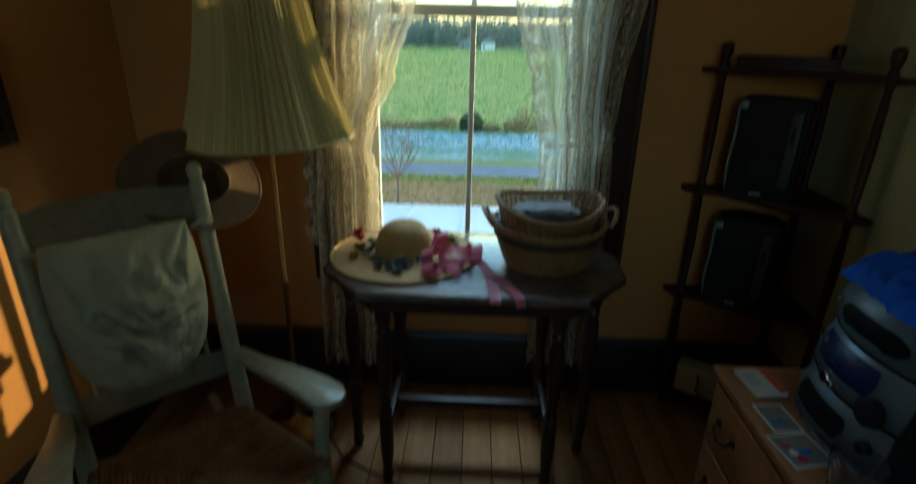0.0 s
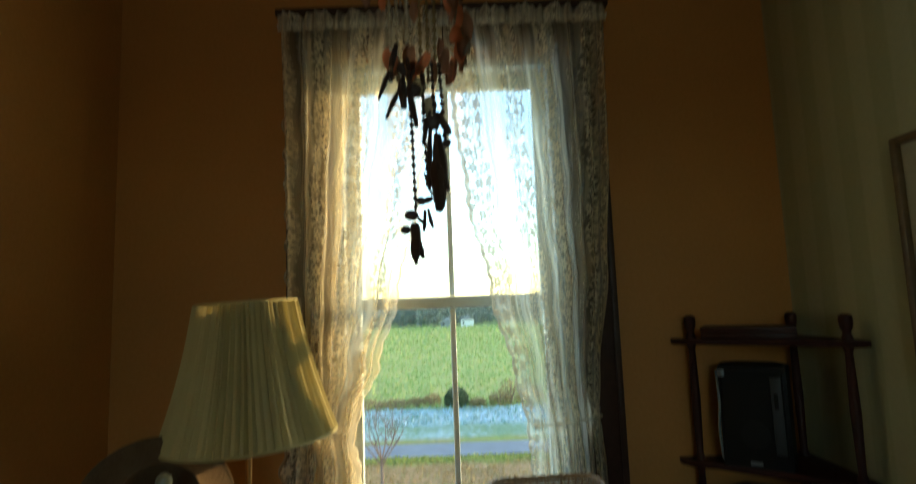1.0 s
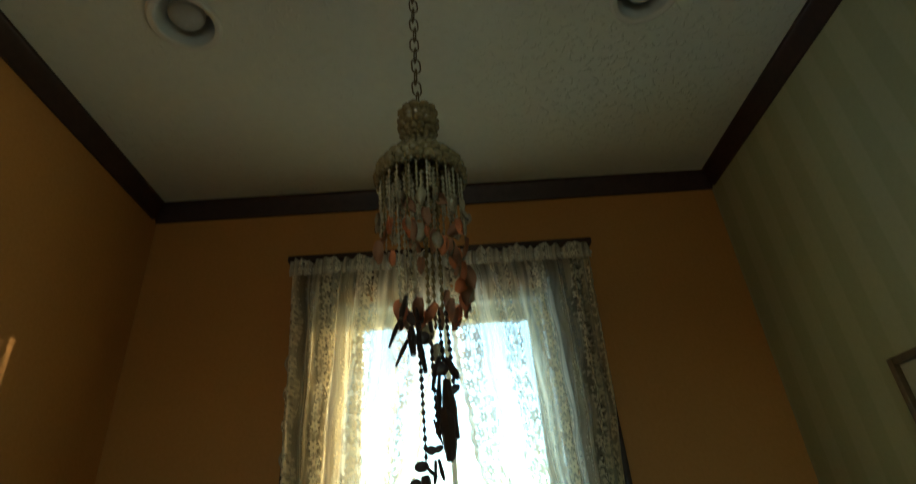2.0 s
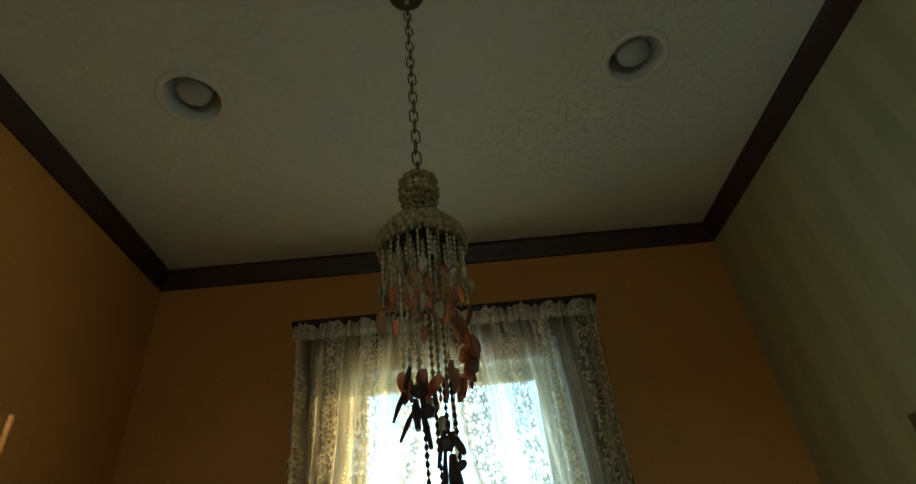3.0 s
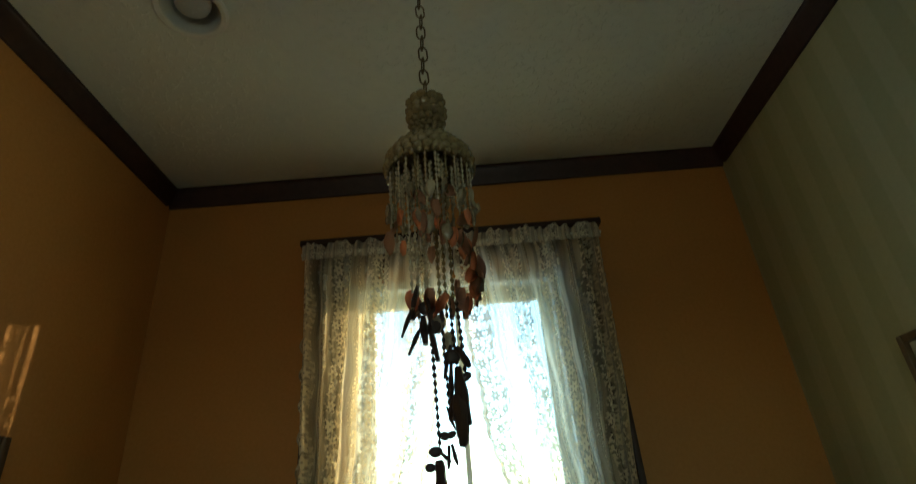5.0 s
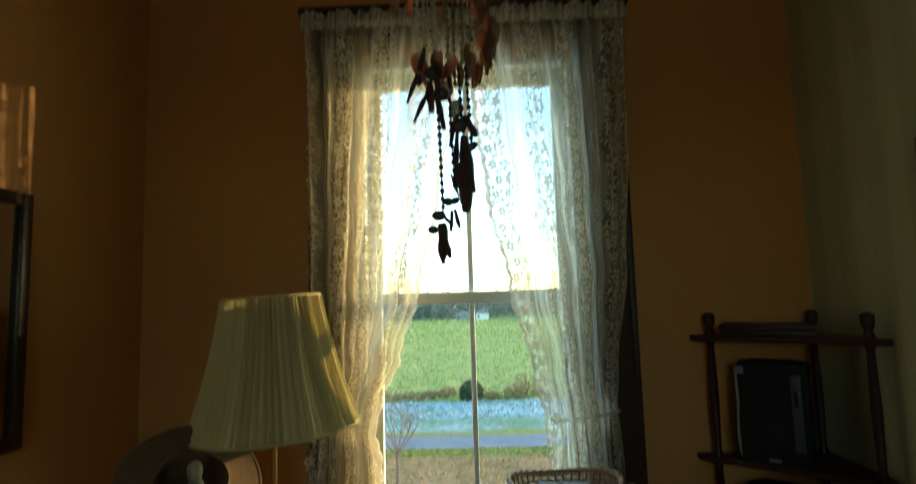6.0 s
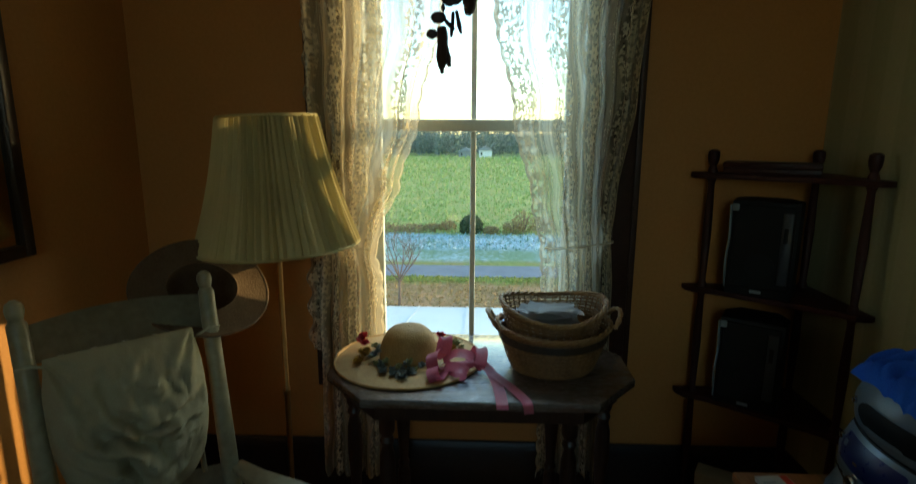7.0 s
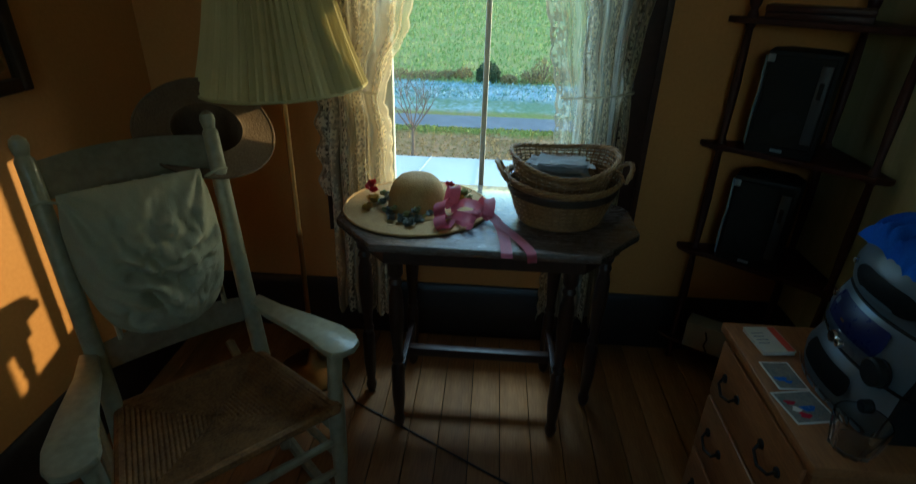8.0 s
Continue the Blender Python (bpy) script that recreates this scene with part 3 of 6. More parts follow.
crown = [(0, -0.082), (0.010, -0.082), (0.014, -0.070), (0.022, -0.050), (0.028, -0.020), (0.034, -0.012), (0.034, 0), (0, 0)]


def moulding(name, profile, x0, y0, x1, y1, z, material, label):
    """A moulding along a wall; the profile goes out to the left of the way."""
    d = Vector((x1 - x0, y1 - y0, 0))
    nrm = Vector((-d.y, d.x, 0)).normalized()
    bm = bmesh.new()
    a = [bm.verts.new(Vector((x0, y0, z + h)) + nrm * o) for o, h in profile]
    b = [bm.verts.new(Vector((x1, y1, z + h)) + nrm * o) for o, h in profile]
    k = len(profile)
    for i in range(k):
        bm.faces.new((a[i], a[(i + 1) % k], b[(i + 1) % k], b[i]))
    bm.faces.new(a[::-1])
    bm.faces.new(b)
    bmesh.ops.recalc_face_normals(bm, faces=bm.faces[:])
    return solid(name, bm, material, label, "moulding", kind="structure")


for x0, y0, x1, y1 in ((XE, YN, XW, YN), (XW, YN - 0.034, XW, YS), (XE, YS, XE, YN - 0.034), (XW + 0.034, YS, XE - 0.034, YS)):
    moulding("trim_crown", crown, x0, y0, x1, y1, ZC - 0.001, M_TRIM, "dark-stained wooden crown moulding under the ceiling")
skirt = [(0, 0), (0.022, 0), (0.022, 0.185), (0.016, 0.20), (0.014, 0.222), (0.006, 0.232), (0, 0.232)]
for x0, y0, x1, y1 in ((XE, YN, XW, YN), (XW, YN - 0.022, XW, YS), (XE, YS, XE, YN - 0.022), (XW + 0.022, YS, XE - 0.022, YS)):
    moulding("baseboard", skirt, x0, y0, x1, y1, 0.001, M_BASE, "tall dark-stained wooden baseboard")

# ---- the window ----
win = thing("window_1", pose(0, YN, 0), "tall sash window with dark casing and white sashes", "window", kind="structure")
for s in (-1, 1):
    x0, x1 = sorted((s * 0.400, s * 0.555))
    bm = B(x0, x1, -0.026, -0.001, 0.46, 2.30, bevel=0.004)
    xa, xb = sorted((s * 0.535, s * 0.555))
    box(bm, xa, xb, -0.034, -0.0265, 0.46, 2.30, bevel=0.003)
    part("side_casing", bm, M_TRIM, win)
part("head_casing", B(-0.555, 0.555, -0.028, -0.001, 2.301, 2.385, bevel=0.004), M_TRIM, win)
bm = B(-0.565, 0.565, -0.052, -0.001, 2.386, 2.402, bevel=0.004)
box(bm, -0.582, 0.582, -0.072, -0.001, 2.4025, 2.428, bevel=0.006)
part("cornice", bm, M_TRIM, win)
part("stool", B(-0.50, 0.50, -0.045, 0.05, 0.432, 0.459, bevel=0.006), M_TRIM, win)
part("apron", B(-0.49, 0.49, -0.022, -0.001, 0.33, 0.431, bevel=0.004), M_TRIM, win)
part("window_sill", B(-0.399, 0.399, 0.051, 0.22, 0.47, 0.510, bevel=0.005), M_SASH, win)
for s in (-1, 1):
    x0, x1 = sorted((s * 0.366, s * 0.399))
    part("jamb", B(x0, x1, 0.002, 0.1205, 0.512, 2.249), M_SASH, win)
part("jamb", B(-0.3655, 0.3655, 0.002, 0.1205, 2.222, 2.249), M_SASH, win)


def sash(name, y, z0, z1, rail0, rail1):
    st = 0.046
    f = part(name, B(-0.365, -0.365 + st, y - 0.018, y + 0.018, z0, z1, bevel=0.003), M_SASH, win)
    bm = B(0.365 - st, 0.365, y - 0.018, y + 0.018, z0, z1, bevel=0.003)
    part("stile", bm, M_SASH, f)
    part("rail", B(-0.3185, 0.3185, y - 0.018, y + 0.018, z0, z0 + rail0, bevel=0.003), M_SASH, f)
    part("rail", B(-0.3185, 0.3185, y - 0.018, y + 0.018, z1 - rail1, z1, bevel=0.003), M_SASH, f)
    part("muntin", B(-0.0095, 0.0095, y - 0.016, y + 0.016, z0 + rail0 + 0.001, z1 - rail1 - 0.001, bevel=0.004), M_SASH, f)
    for x0, x1 in ((-0.3185, -0.011), (0.011, 0.3185)):
        g = part("pane", B(x0, x1, y - 0.002, y + 0.002, z0 + rail0 + 0.001, z1 - rail1 - 0.001), M_PANE, f)
        g.visible_shadow = False


sash("lower_sash", 0.062, 0.512, 1.41, 0.075, 0.040)
sash("upper_sash", 0.102, 1.372, 2.221, 0.040, 0.048)

# ---- lace curtains ----
def curtain(side, outer, inner, z_top, z_bot, z_tie, folds, seed, label):
    rnd = random.Random(seed)
    ph = rnd.random() * 6
    top = thing("lace_curtain", pose(0, YN - 0.07, 0), label, "curtain", "lace curtains at the window")

    def fn(u, v, layer=0):
        z = z_top + (z_bot - z_top) * v
        a, b = lerp_table(outer, -z), lerp_table(inner, -z)
        w = abs(b - a)
        if layer:
            b = b + (a - b) * lerp_table([(-z_top, 0.55), (-z_tie - 0.45, 0.35), (-z_tie, 0.02), (0, 0.02)], -z)
        uu = u + 0.018 * math.sin(7 * u + 2.5 * v + ph)
        x = a + (b - a) * uu
        gather = 1 - min(1.0, w / 0.60)
        amp = 0.022 + 0.014 * gather
        uw = u + 0.045 * math.sin(5.3 * u + ph) + 0.030 * math.sin(11.7 * u + 1.9 * ph)
        ang = 2 * math.pi * folds * uw + ph + 2.0 * layer
        amp *= 0.65 + 0.55 * math.sin(8.1 * u + 2.2 * ph) ** 2
        y = amp * 1.15 * math.sin(ang + 0.9 * math.sin(3.1 * v + ph)) + 0.006 * math.sin(2.3 * ang + 4 * v)
        x += 0.35 * amp * math.cos(ang) * (0.3 + gather)
        if u > 0.97:
            x += side * -0.007 * abs(math.sin(z * 52))
        tie = math.exp(-((z - z_tie) / 0.05) ** 2)
        y = y * (1 - 0.6 * tie) - 0.006 * tie
        z2 = z - 0.05 * (u - 0.5) * tie
        return Vector((side * abs(x) if x * side > -0.05 else x, y + 0.016 * layer, z2))

    cloth = part("panel", sheet(fn, 150, 110, uv=lambda u, v: (u * 0.78 + seed, v * (z_top - z_bot))), M_LACE, top)
    part("scalloped_edge", sheet(lambda u, v: fn(0.972 + 0.028 * u, v) + Vector((0, -0.002, 0)), 3, 240, uv=lambda u, v: (u * 0.02, v * 2.2)), M_LACE_HEAD, top)
    part("back_fold", sheet(lambda u, v: fn(u, v, 1), 110, 90, uv=lambda u, v: (u * 0.6 + seed + 3.3, v * (z_top - z_bot))), M_LACE_BACK, top)
    a, b = lerp_table(outer, -z_tie), lerp_table(inner, -z_tie)
    xm, w = (a + b) / 2, abs(b - a) / 2 + 0.002
    pts = [(xm + w * math.cos(t), 0.034 * math.sin(t), z_tie + 0.012 * math.cos(t) * side) for t in [2 * math.pi * i / 28 for i in range(28)]]
    part("tieback", T(pts, 0.003, 6, True, 1.4), M_LACE, top, "ivory lace tieback")
    return top


curtain(-1, [(-2.36, -0.555), (-1.9, -0.540), (-1.49, -0.527), (-0.99, -0.49), (-0.7, -0.51), (-0.1, -0.525)],
        [(-2.36, -0.005), (-2.05, -0.05), (-1.75, -0.11), (-1.41, -0.185), (-1.2, -0.25), (-1.05, -0.315), (-0.99, -0.335), (-0.85, -0.315), (-0.1, -0.31)],
        2.355, 0.14, 0.99, 7, 1, "ivory floral lace curtain tied back to the sunny side")
curtain(1, [(-2.36, 0.555), (-1.9, 0.548), (-1.48, 0.522), (-1.15, 0.475), (-1.02, 0.466), (-0.85, 0.478), (-0.1, 0.49)],
        [(-2.36, 0.0), (-2.05, 0.035), (-1.75, 0.075), (-1.41, 0.145), (-1.15, 0.21), (-1.0, 0.245), (-0.85, 0.250), (-0.1, 0.255)],
        2.355, 0.14, 1.0, 7, 2, "ivory floral lace curtain tied back on the shaded side")


def heading(u, v):
    x = -0.56 + 1.12 * u
    g = math.sin(u * 230 + 3 * math.sin(u * 17)) + 0.5 * math.sin(u * 97 + 2 * math.sin(u * 29))
    z = 2.388 - 0.062 * v + (0.007 * math.sin(u * 61) + 0.004 * math.sin(u * 143)) * (1 - v)
    return Vector((x, -0.012 + 0.008 * g * (1.2 - 0.8 * v), z))


valance = thing("curtain_heading", pose(0, YN - 0.09, 0), "gathered ivory lace heading on the curtain rod", "curtain")
part("ruffle", sheet(heading, 420, 8, uv=lambda u, v: (u * 2.2, v * 0.1)), M_LACE_HEAD, valance)
part("rod", T([(-0.565, 0.0, 2.352), (0.565, 0.0, 2.352)], 0.006, 8), M_WHITE_METAL, valance)


def edging(u, v):
    z = 2.05 - 1.45 * v
    x = -0.50 - 0.06 * u - 0.010 * math.sin(z * 60) * (u > 0.5) + 0.012 * math.sin(5 * v)
    return Vector((x, 0.004 * math.sin(9 * u + 6 * v), z))


edge = thing("lace_edging", pose(0, YN - 0.042, 0), "scalloped ivory lace hanging flat beside the casing", "curtain")
part("strip", sheet(edging, 10, 160, uv=lambda u, v: (u * 0.08 + 0.3, v * 1.45)), M_LACE, edge)

# ---- outside ----
bm = bmesh.new()
box(bm, -1500, 1500, -1500, 2800, -5.4, -5.0)
solid("ground", bm, M_LAND, "leaf-strewn earth, frosted strip and green field", "ground", kind="structure")
solid("road", B(-400, 400, 23.8, 25.9, -4.999, -4.97), M_ROAD, "grey asphalt country road beyond the yard", "road", kind="structure")

roof = thing("porch_roof", pose(0, 0, 0), "pale grey metal porch roof below the window", "roof", kind="structure")
slope = Matrix.Translation((0, 2.045, 0.367)) @ Matrix.Rotation(math.atan2(-0.495, 2.55), 4, "X")
part("roof_sheet", B(-3, 3, 0, 2.59, -0.05, 0), M_ROOF, roof, m=slope)
for i in range(-6, 7):
    part("seam", B(-0.055 + i * 0.42 - 0.006, -0.055 + i * 0.42 + 0.006, 0, 2.588, 0.0005, 0.007), M_ROOF, roof, m=slope)

rnd = random.Random(5)


def twig(bm, p, d, r, length, depth):
    n = 4
    pts, rads = [p], [r]
    q = p
    for i in range(n):
        d = (d + Vector((rnd.uniform(-1, 1), rnd.uniform(-1, 1), rnd.uniform(-0.3, 0.7))) * 0.16).normalized()
        q = q + d * length / n
        pts.append(q)
        rads.append(r * (1 - 0.55 * (i + 1) / n))
    tube(bm, pts, rads, 5 if depth > 1 else 4)
    if depth == 0:
        return
    for i in range(3 if depth > 1 else 4):
        k = rnd.randint(2, n)
        a = rnd.uniform(0, 6.28)
        side = Vector((math.cos(a), math.sin(a), rnd.uniform(0.3, 1.0)))
        twig(bm, pts[k], (d * 0.6 + side * 0.7).normalized(), rads[k] * 0.75, length * rnd.uniform(0.55, 0.75), depth - 1)


def bare_tree(x, y, h, r, label):
    t = thing("bare_tree", pose(x, y, -5.0), label, "tree")
    trunk = bmesh.new()
    tube(trunk, [(0, 0, -0.02), (0.02, 0, h * 0.16), (0.0, 0.03, h * 0.32)], [r * 1.3, r, r * 0.85], 8)
    part("trunk", trunk, M_BARK, t)
    for i in range(7):
        bm = bmesh.new()
        a = i * 1.7 + rnd.random()
        twig(bm, Vector((0, 0.03, h * (0.24 + 0.012 * i))), Vector((math.cos(a) * 0.7, math.sin(a) * 0.7, 1.0)).normalized(), r * 0.6, h * 0.38, 3)
        part("limb", bm, M_BARK, t)
    return t


bare_tree(-2.83, 19.6, 3.5, 0.05, "slender leafless young tree standing in the yard")


def leafy(name, x, y, w, h, count, material, label):
    """A shrub: a few stems and many small leaf sprays."""
    t = thing(name, pose(x, y, -5.0), label, "shrub")
    stems = bmesh.new()
    for i in range(7):
        a = rnd.uniform(0, 6.28)
        tube(stems, [(0.05 * math.cos(a), 0.05 * math.sin(a), -0.02), (w * 0.2 * math.cos(a), w * 0.2 * math.sin(a), h * 0.5), (w * 0.4 * math.cos(a), w * 0.4 * math.sin(a), h * 0.85)], [0.03, 0.02, 0.008], 4)
    part("stem", stems, M_BARK, t)
    verts, faces = [], []
    for i in range(count):
        a, rr = rnd.uniform(0, 6.28), math.sqrt(rnd.random())
        z = h * (0.05 + 0.95 * rnd.random() * (1 - 0.5 * rr * rr))
        c = Vector((w / 2 * rr * math.cos(a), w / 2 * rr * math.sin(a), z))
        s = rnd.uniform(0.04, 0.11)
        u = Vector((rnd.uniform(-1, 1), rnd.uniform(-1, 1), rnd.uniform(-1, 1))).normalized()
        k = u.orthogonal().normalized()
        b = len(verts)
        verts += [c - u * s, c + k * s * 0.5, c + u * s, c - k * s * 0.5]
        faces.append((b, b + 1, b + 2, b + 3))
    me = bpy.data.meshes.new("foliage")
    me.from_pydata(verts, [], faces)
    me.materials.append(material)
    ob = new("foliage", me)
    ob.parent = t
    return t


leafy("shrub", -0.30, 34.9, 1.5, 1.25, 2200, M_BUSH, "dark green rounded shrub at the edge of the field")
for x, w, h in ((-4.2, 1.8, 0.55), (-2.9, 1.3, 0.5), (-1.9, 1.2, 0.75), (1.0, 1.1, 0.5), (2.4, 1.4, 0.9), (3.1, 1.6, 1.7), (4.4, 1.8, 1.2), (-6.0, 2.0, 0.6)):
    leafy("shrub", x, 34.9 + rnd.uniform(-0.3, 0.8), w, h, 420, M_BRUSH, "russet leafless brush at the edge of the field")

rs = np.random.RandomState(4)


def blades(name, centres, sizes, upright, material, label, category):
    """Many small leaf-shaped quads, each its own island."""
    k = len(centres)
    d = rs.normal(size=(k, 3))
    d[:, 2] = np.abs(d[:, 2]) * upright
    d /= np.linalg.norm(d, axis=1, keepdims=True)
    w = np.cross(d, rs.normal(size=(k, 3)))
    w /= np.linalg.norm(w, axis=1, keepdims=True)
    s = sizes[:, None]
    v = np.stack([centres, centres + d * s * 0.5 + w * s * 0.28, centres + d * s, centres + d * s * 0.5 - w * s * 0.28], 1).reshape(-1, 3)
    me = bpy.data.meshes.new(name)
    me.from_pydata(v.tolist(), [], np.arange(4 * k).reshape(-1, 4).tolist())
    me.materials.append(material)
    return tagged(new(name, me), label, category, kind="stuff")


def strip(count, y0, y1, spread, power=1.0):
    y = y0 + (y1 - y0) * rs.rand(count) ** power
    return np.stack([(rs.rand(count) - 0.5) * 2 * spread * y, y, np.full(count, -5.0)], 1)


c = strip(15000, 34.6, 145, 0.30, 1.5)
blades("field_grass", c, 0.16 + 0.0045 * (c[:, 1] - 34) * (0.5 + rs.rand(len(c))) + 0.12 * rs.rand(len(c)), 2.5, M_TUFT, "rough green grass of the field", "grass")
c = strip(9000, 18.5, 22.9, 0.40)
blades("leaf_litter", c, 0.05 + 0.09 * rs.rand(len(c)), 0.7, M_DRY, "fallen leaves and dry grass in the yard", "leaf litter")
c = strip(3600, 29.6, 34.4, 0.36)
blades("rimed_grass", c, 0.10 + 0.14 * rs.rand(len(c)), 0.9, M_RIME, "frost-covered grass beside the road", "grass")
c = strip(3000, 22.9, 23.75, 0.38)
blades("verge_grass", c, 0.06 + 0.10 * rs.rand(len(c)), 2.0, M_VERGE, "short grass on the road's verge", "grass")
cs, ss = [], []
for i in range(1300):
    y = 150 + 60 * rs.rand()
    x, h, w = (rs.rand() - 0.5) * 230, 4.2 + 3.2 * rs.rand() + (y - 150) * 0.035, 1.0 + 1.3 * rs.rand()
    k = 70
    t = rs.rand(k)
    spread_k = w * np.sin(np.pi * np.clip(t * 0.85 + 0.12, 0, 1)) ** 0.7
    a = rs.rand(k) * 6.283
    cs.append(np.stack([x + spread_k * np.cos(a) * rs.rand(k) ** 0.5, y + spread_k * np.sin(a), -5.0 + h * (0.02 + 0.93 * t)], 1))
    ss.append(0.35 + 0.7 * rs.rand(k))
blades("far_woods", np.concatenate(cs), np.concatenate(ss), 1.4, M_SPRAY, "distant grey-green belt of leafless woods", "woods")


def farmhouse(x, y, w, d, h, material, label):
    t = thing("farmhouse", pose(x, y, -5.0), label, "house")
    part("wall", B(-w / 2, w / 2, -d / 2, d / 2, -0.05, h), material, t)
    bm = bmesh.new()
    prism(bm, [(-w / 2 - 0.3, h), (w / 2 + 0.3, h), (0, h + w * 0.32)], -d / 2 - 0.3, d / 2 + 0.3)
    bmesh.ops.transform(bm, matrix=Matrix.Rotation(radians(90), 4, "X"), verts=bm.verts[:])
    part("roof", bm, M_ROOF_FAR, t)
    for wx in (-0.3,):
        part("window", B(wx * w - 0.22, wx * w + 0.22, -d / 2 - 0.06, -d / 2 - 0.002, h * 0.4, h * 0.75), M_WINDOW_FAR, t)
    return t


farmhouse(2.2, 146, 3.4, 4, 1.9, M_WHITE_HOUSE, "small white farmhouse before the woods")
farmhouse(-3.0, 148, 3.6, 4, 1.5, M_ROOF_FAR, "low grey barn before the woods")

# ---- shell chandelier ----
CX, CY = -0.022, 0.75
ch = thing("shell_chandelier", pose(CX, CY, 0), "hanging chandelier of ivory, orange and dark shells on strings", "chandelier")
bm = L([(0.001, ZC - 0.03), (0.03, ZC - 0.022), (0.045, ZC - 0.004), (0.045, ZC - 0.0005)], 20)
part("ceiling_rose", bm, M_CHAIN, ch)


def chain_link():
    pts = []
    for i in range(16):
        a = 2 * math.pi * i / 16
        pts.append((0.0085 * math.cos(a), 0, 0.0125 * math.sin(a) + (0.006 if math.sin(a) > 0 else -0.006)))
    return finish("chain_link", T(pts, 0.0016, 6, True), M_CHAIN)


link = chain_link()
z = ZC - 0.042
i = 0
while z > 2.108:
    o = new("chain_link", link)
    o.parent = ch
    o.matrix_basis = pose(0.001 * math.sin(i * 2.1), 0, z, 0, 2 * math.sin(i), 90 * (i % 2) + 17)
    z -= 0.0295
    i += 1

rnd = random.Random(21)


def dz(z):
    """The upper tiers hang a little lower."""
    return z - 0.026 * min(1.0, max(0.0, (z - 1.62) / 0.25))



def bead_mesh(name, r, h, material, seed, segs=8, rings=5):
    bm = bmesh.new()
    bmesh.ops.create_uvsphere(bm, u_segments=segs, v_segments=rings, radius=1)
    for v in bm.verts:
        k = 1 + 0.12 * noise.noise(v.co * 1.7 + Vector((seed, 0, 0)))
        v.co = Vector((v.co.x * r * k, v.co.y * r * k, v.co.z * h * k))
    return finish(name, bm, material)


ROUND = [bead_mesh("shell", 0.0078, 0.0085, M_SHELL, i) for i in range(4)]
SMALL = [bead_mesh("shell", 0.0052, 0.0058, M_SHELL, 10 + i) for i in range(3)]


def place(meshes, r, z, a, parent=ch, tilt=0.0, name="shell"):
    o = new(name, rnd.choice(meshes))
    o.parent = parent
    o.matrix_basis = pose(r * math.cos(a), r * math.sin(a), dz(z), rnd.uniform(-25, 25), tilt + rnd.uniform(-20, 20), math.degrees(a))
    return o


def ring_wire(r, z):
    part("wire_ring", T([(r * math.cos(2 * math.pi * i / 32), r * math.sin(2 * math.pi * i / 32), dz(z)) for i in range(32)], 0.0013, 5, True), M_CHAIN, ch)


for r, z in ((0.027, 2.110), (0.025, 2.070), (0.071, 1.985), (0.052, 1.980), (0.030, 1.976)):
    ring_wire(r, z)
BIG = [bead_mesh("shell", 0.0112, 0.0095, M_SHELL, 20 + i, 10, 6) for i in range(4)]
# a drum of stacked shells, a narrow neck and a flaring skirt
for r, z, n, kind in ((0.018, 2.128, 8, BIG), (0.0265, 2.126, 11, BIG), (0.0275, 2.110, 12, BIG), (0.0275, 2.095, 12, BIG), (0.027, 2.080, 14, ROUND), (0.0245, 2.068, 14, SMALL), (0.0225, 2.058, 13, SMALL), (0.0235, 2.048, 13, SMALL),
                      (0.0255, 2.042, 14, SMALL), (0.031, 2.035, 16, ROUND), (0.041, 2.027, 17, BIG), (0.051, 2.018, 21, BIG), (0.060, 2.008, 25, BIG), (0.0665, 1.997, 27, BIG), (0.069, 1.984, 28, BIG), (0.073, 1.974, 40, SMALL)):
    for i in range(n):
        place(kind, r, z + rnd.uniform(-0.002, 0.002), 2 * math.pi * (i + rnd.uniform(-0.15, 0.15)) / n)
for s in (0, 2.1, 4.2):
    part("hanger", T([(0, 0, 2.122), (0.026 * math.cos(s), 0.026 * math.sin(s), 2.084)], 0.0012, 5), M_CHAIN, ch)


def strand(pts, bead_r, bead_h, material, drop=0.0, name="bead_string"):
    """A string of long beads through points, as one mesh."""
    bm = bmesh.new()
    path = [Vector((p[0], p[1], dz(p[2]))) for p in pts]
    seg = sum((b - a).length for a, b in zip(path, path[1:]))
    d, step = 0.0, bead_h * 2.05
    while d < seg:
        rest = d
        for a, b in zip(path, path[1:]):
            ln = (b - a).length
            if rest <= ln:
                c = a.lerp(b, rest / ln)
                q = (b - a).to_track_quat("Z", "Y").to_matrix().to_4x4()
                break
            rest -= ln
        k = rnd.uniform(0.85, 1.15)
        lathe(bm, [(0.0006, -bead_h), (bead_r * 0.55 * k, -bead_h * 0.6), (bead_r * k, 0.1 * bead_h), (bead_r * 0.6 * k, 0.7 * bead_h), (0.0006, bead_h)], 7, Matrix.Translation(c) @ q)
        d += step
    tube(bm, [tuple(p) for p in path], 0.0005, 4)
    return part(name, bm, material, ch)


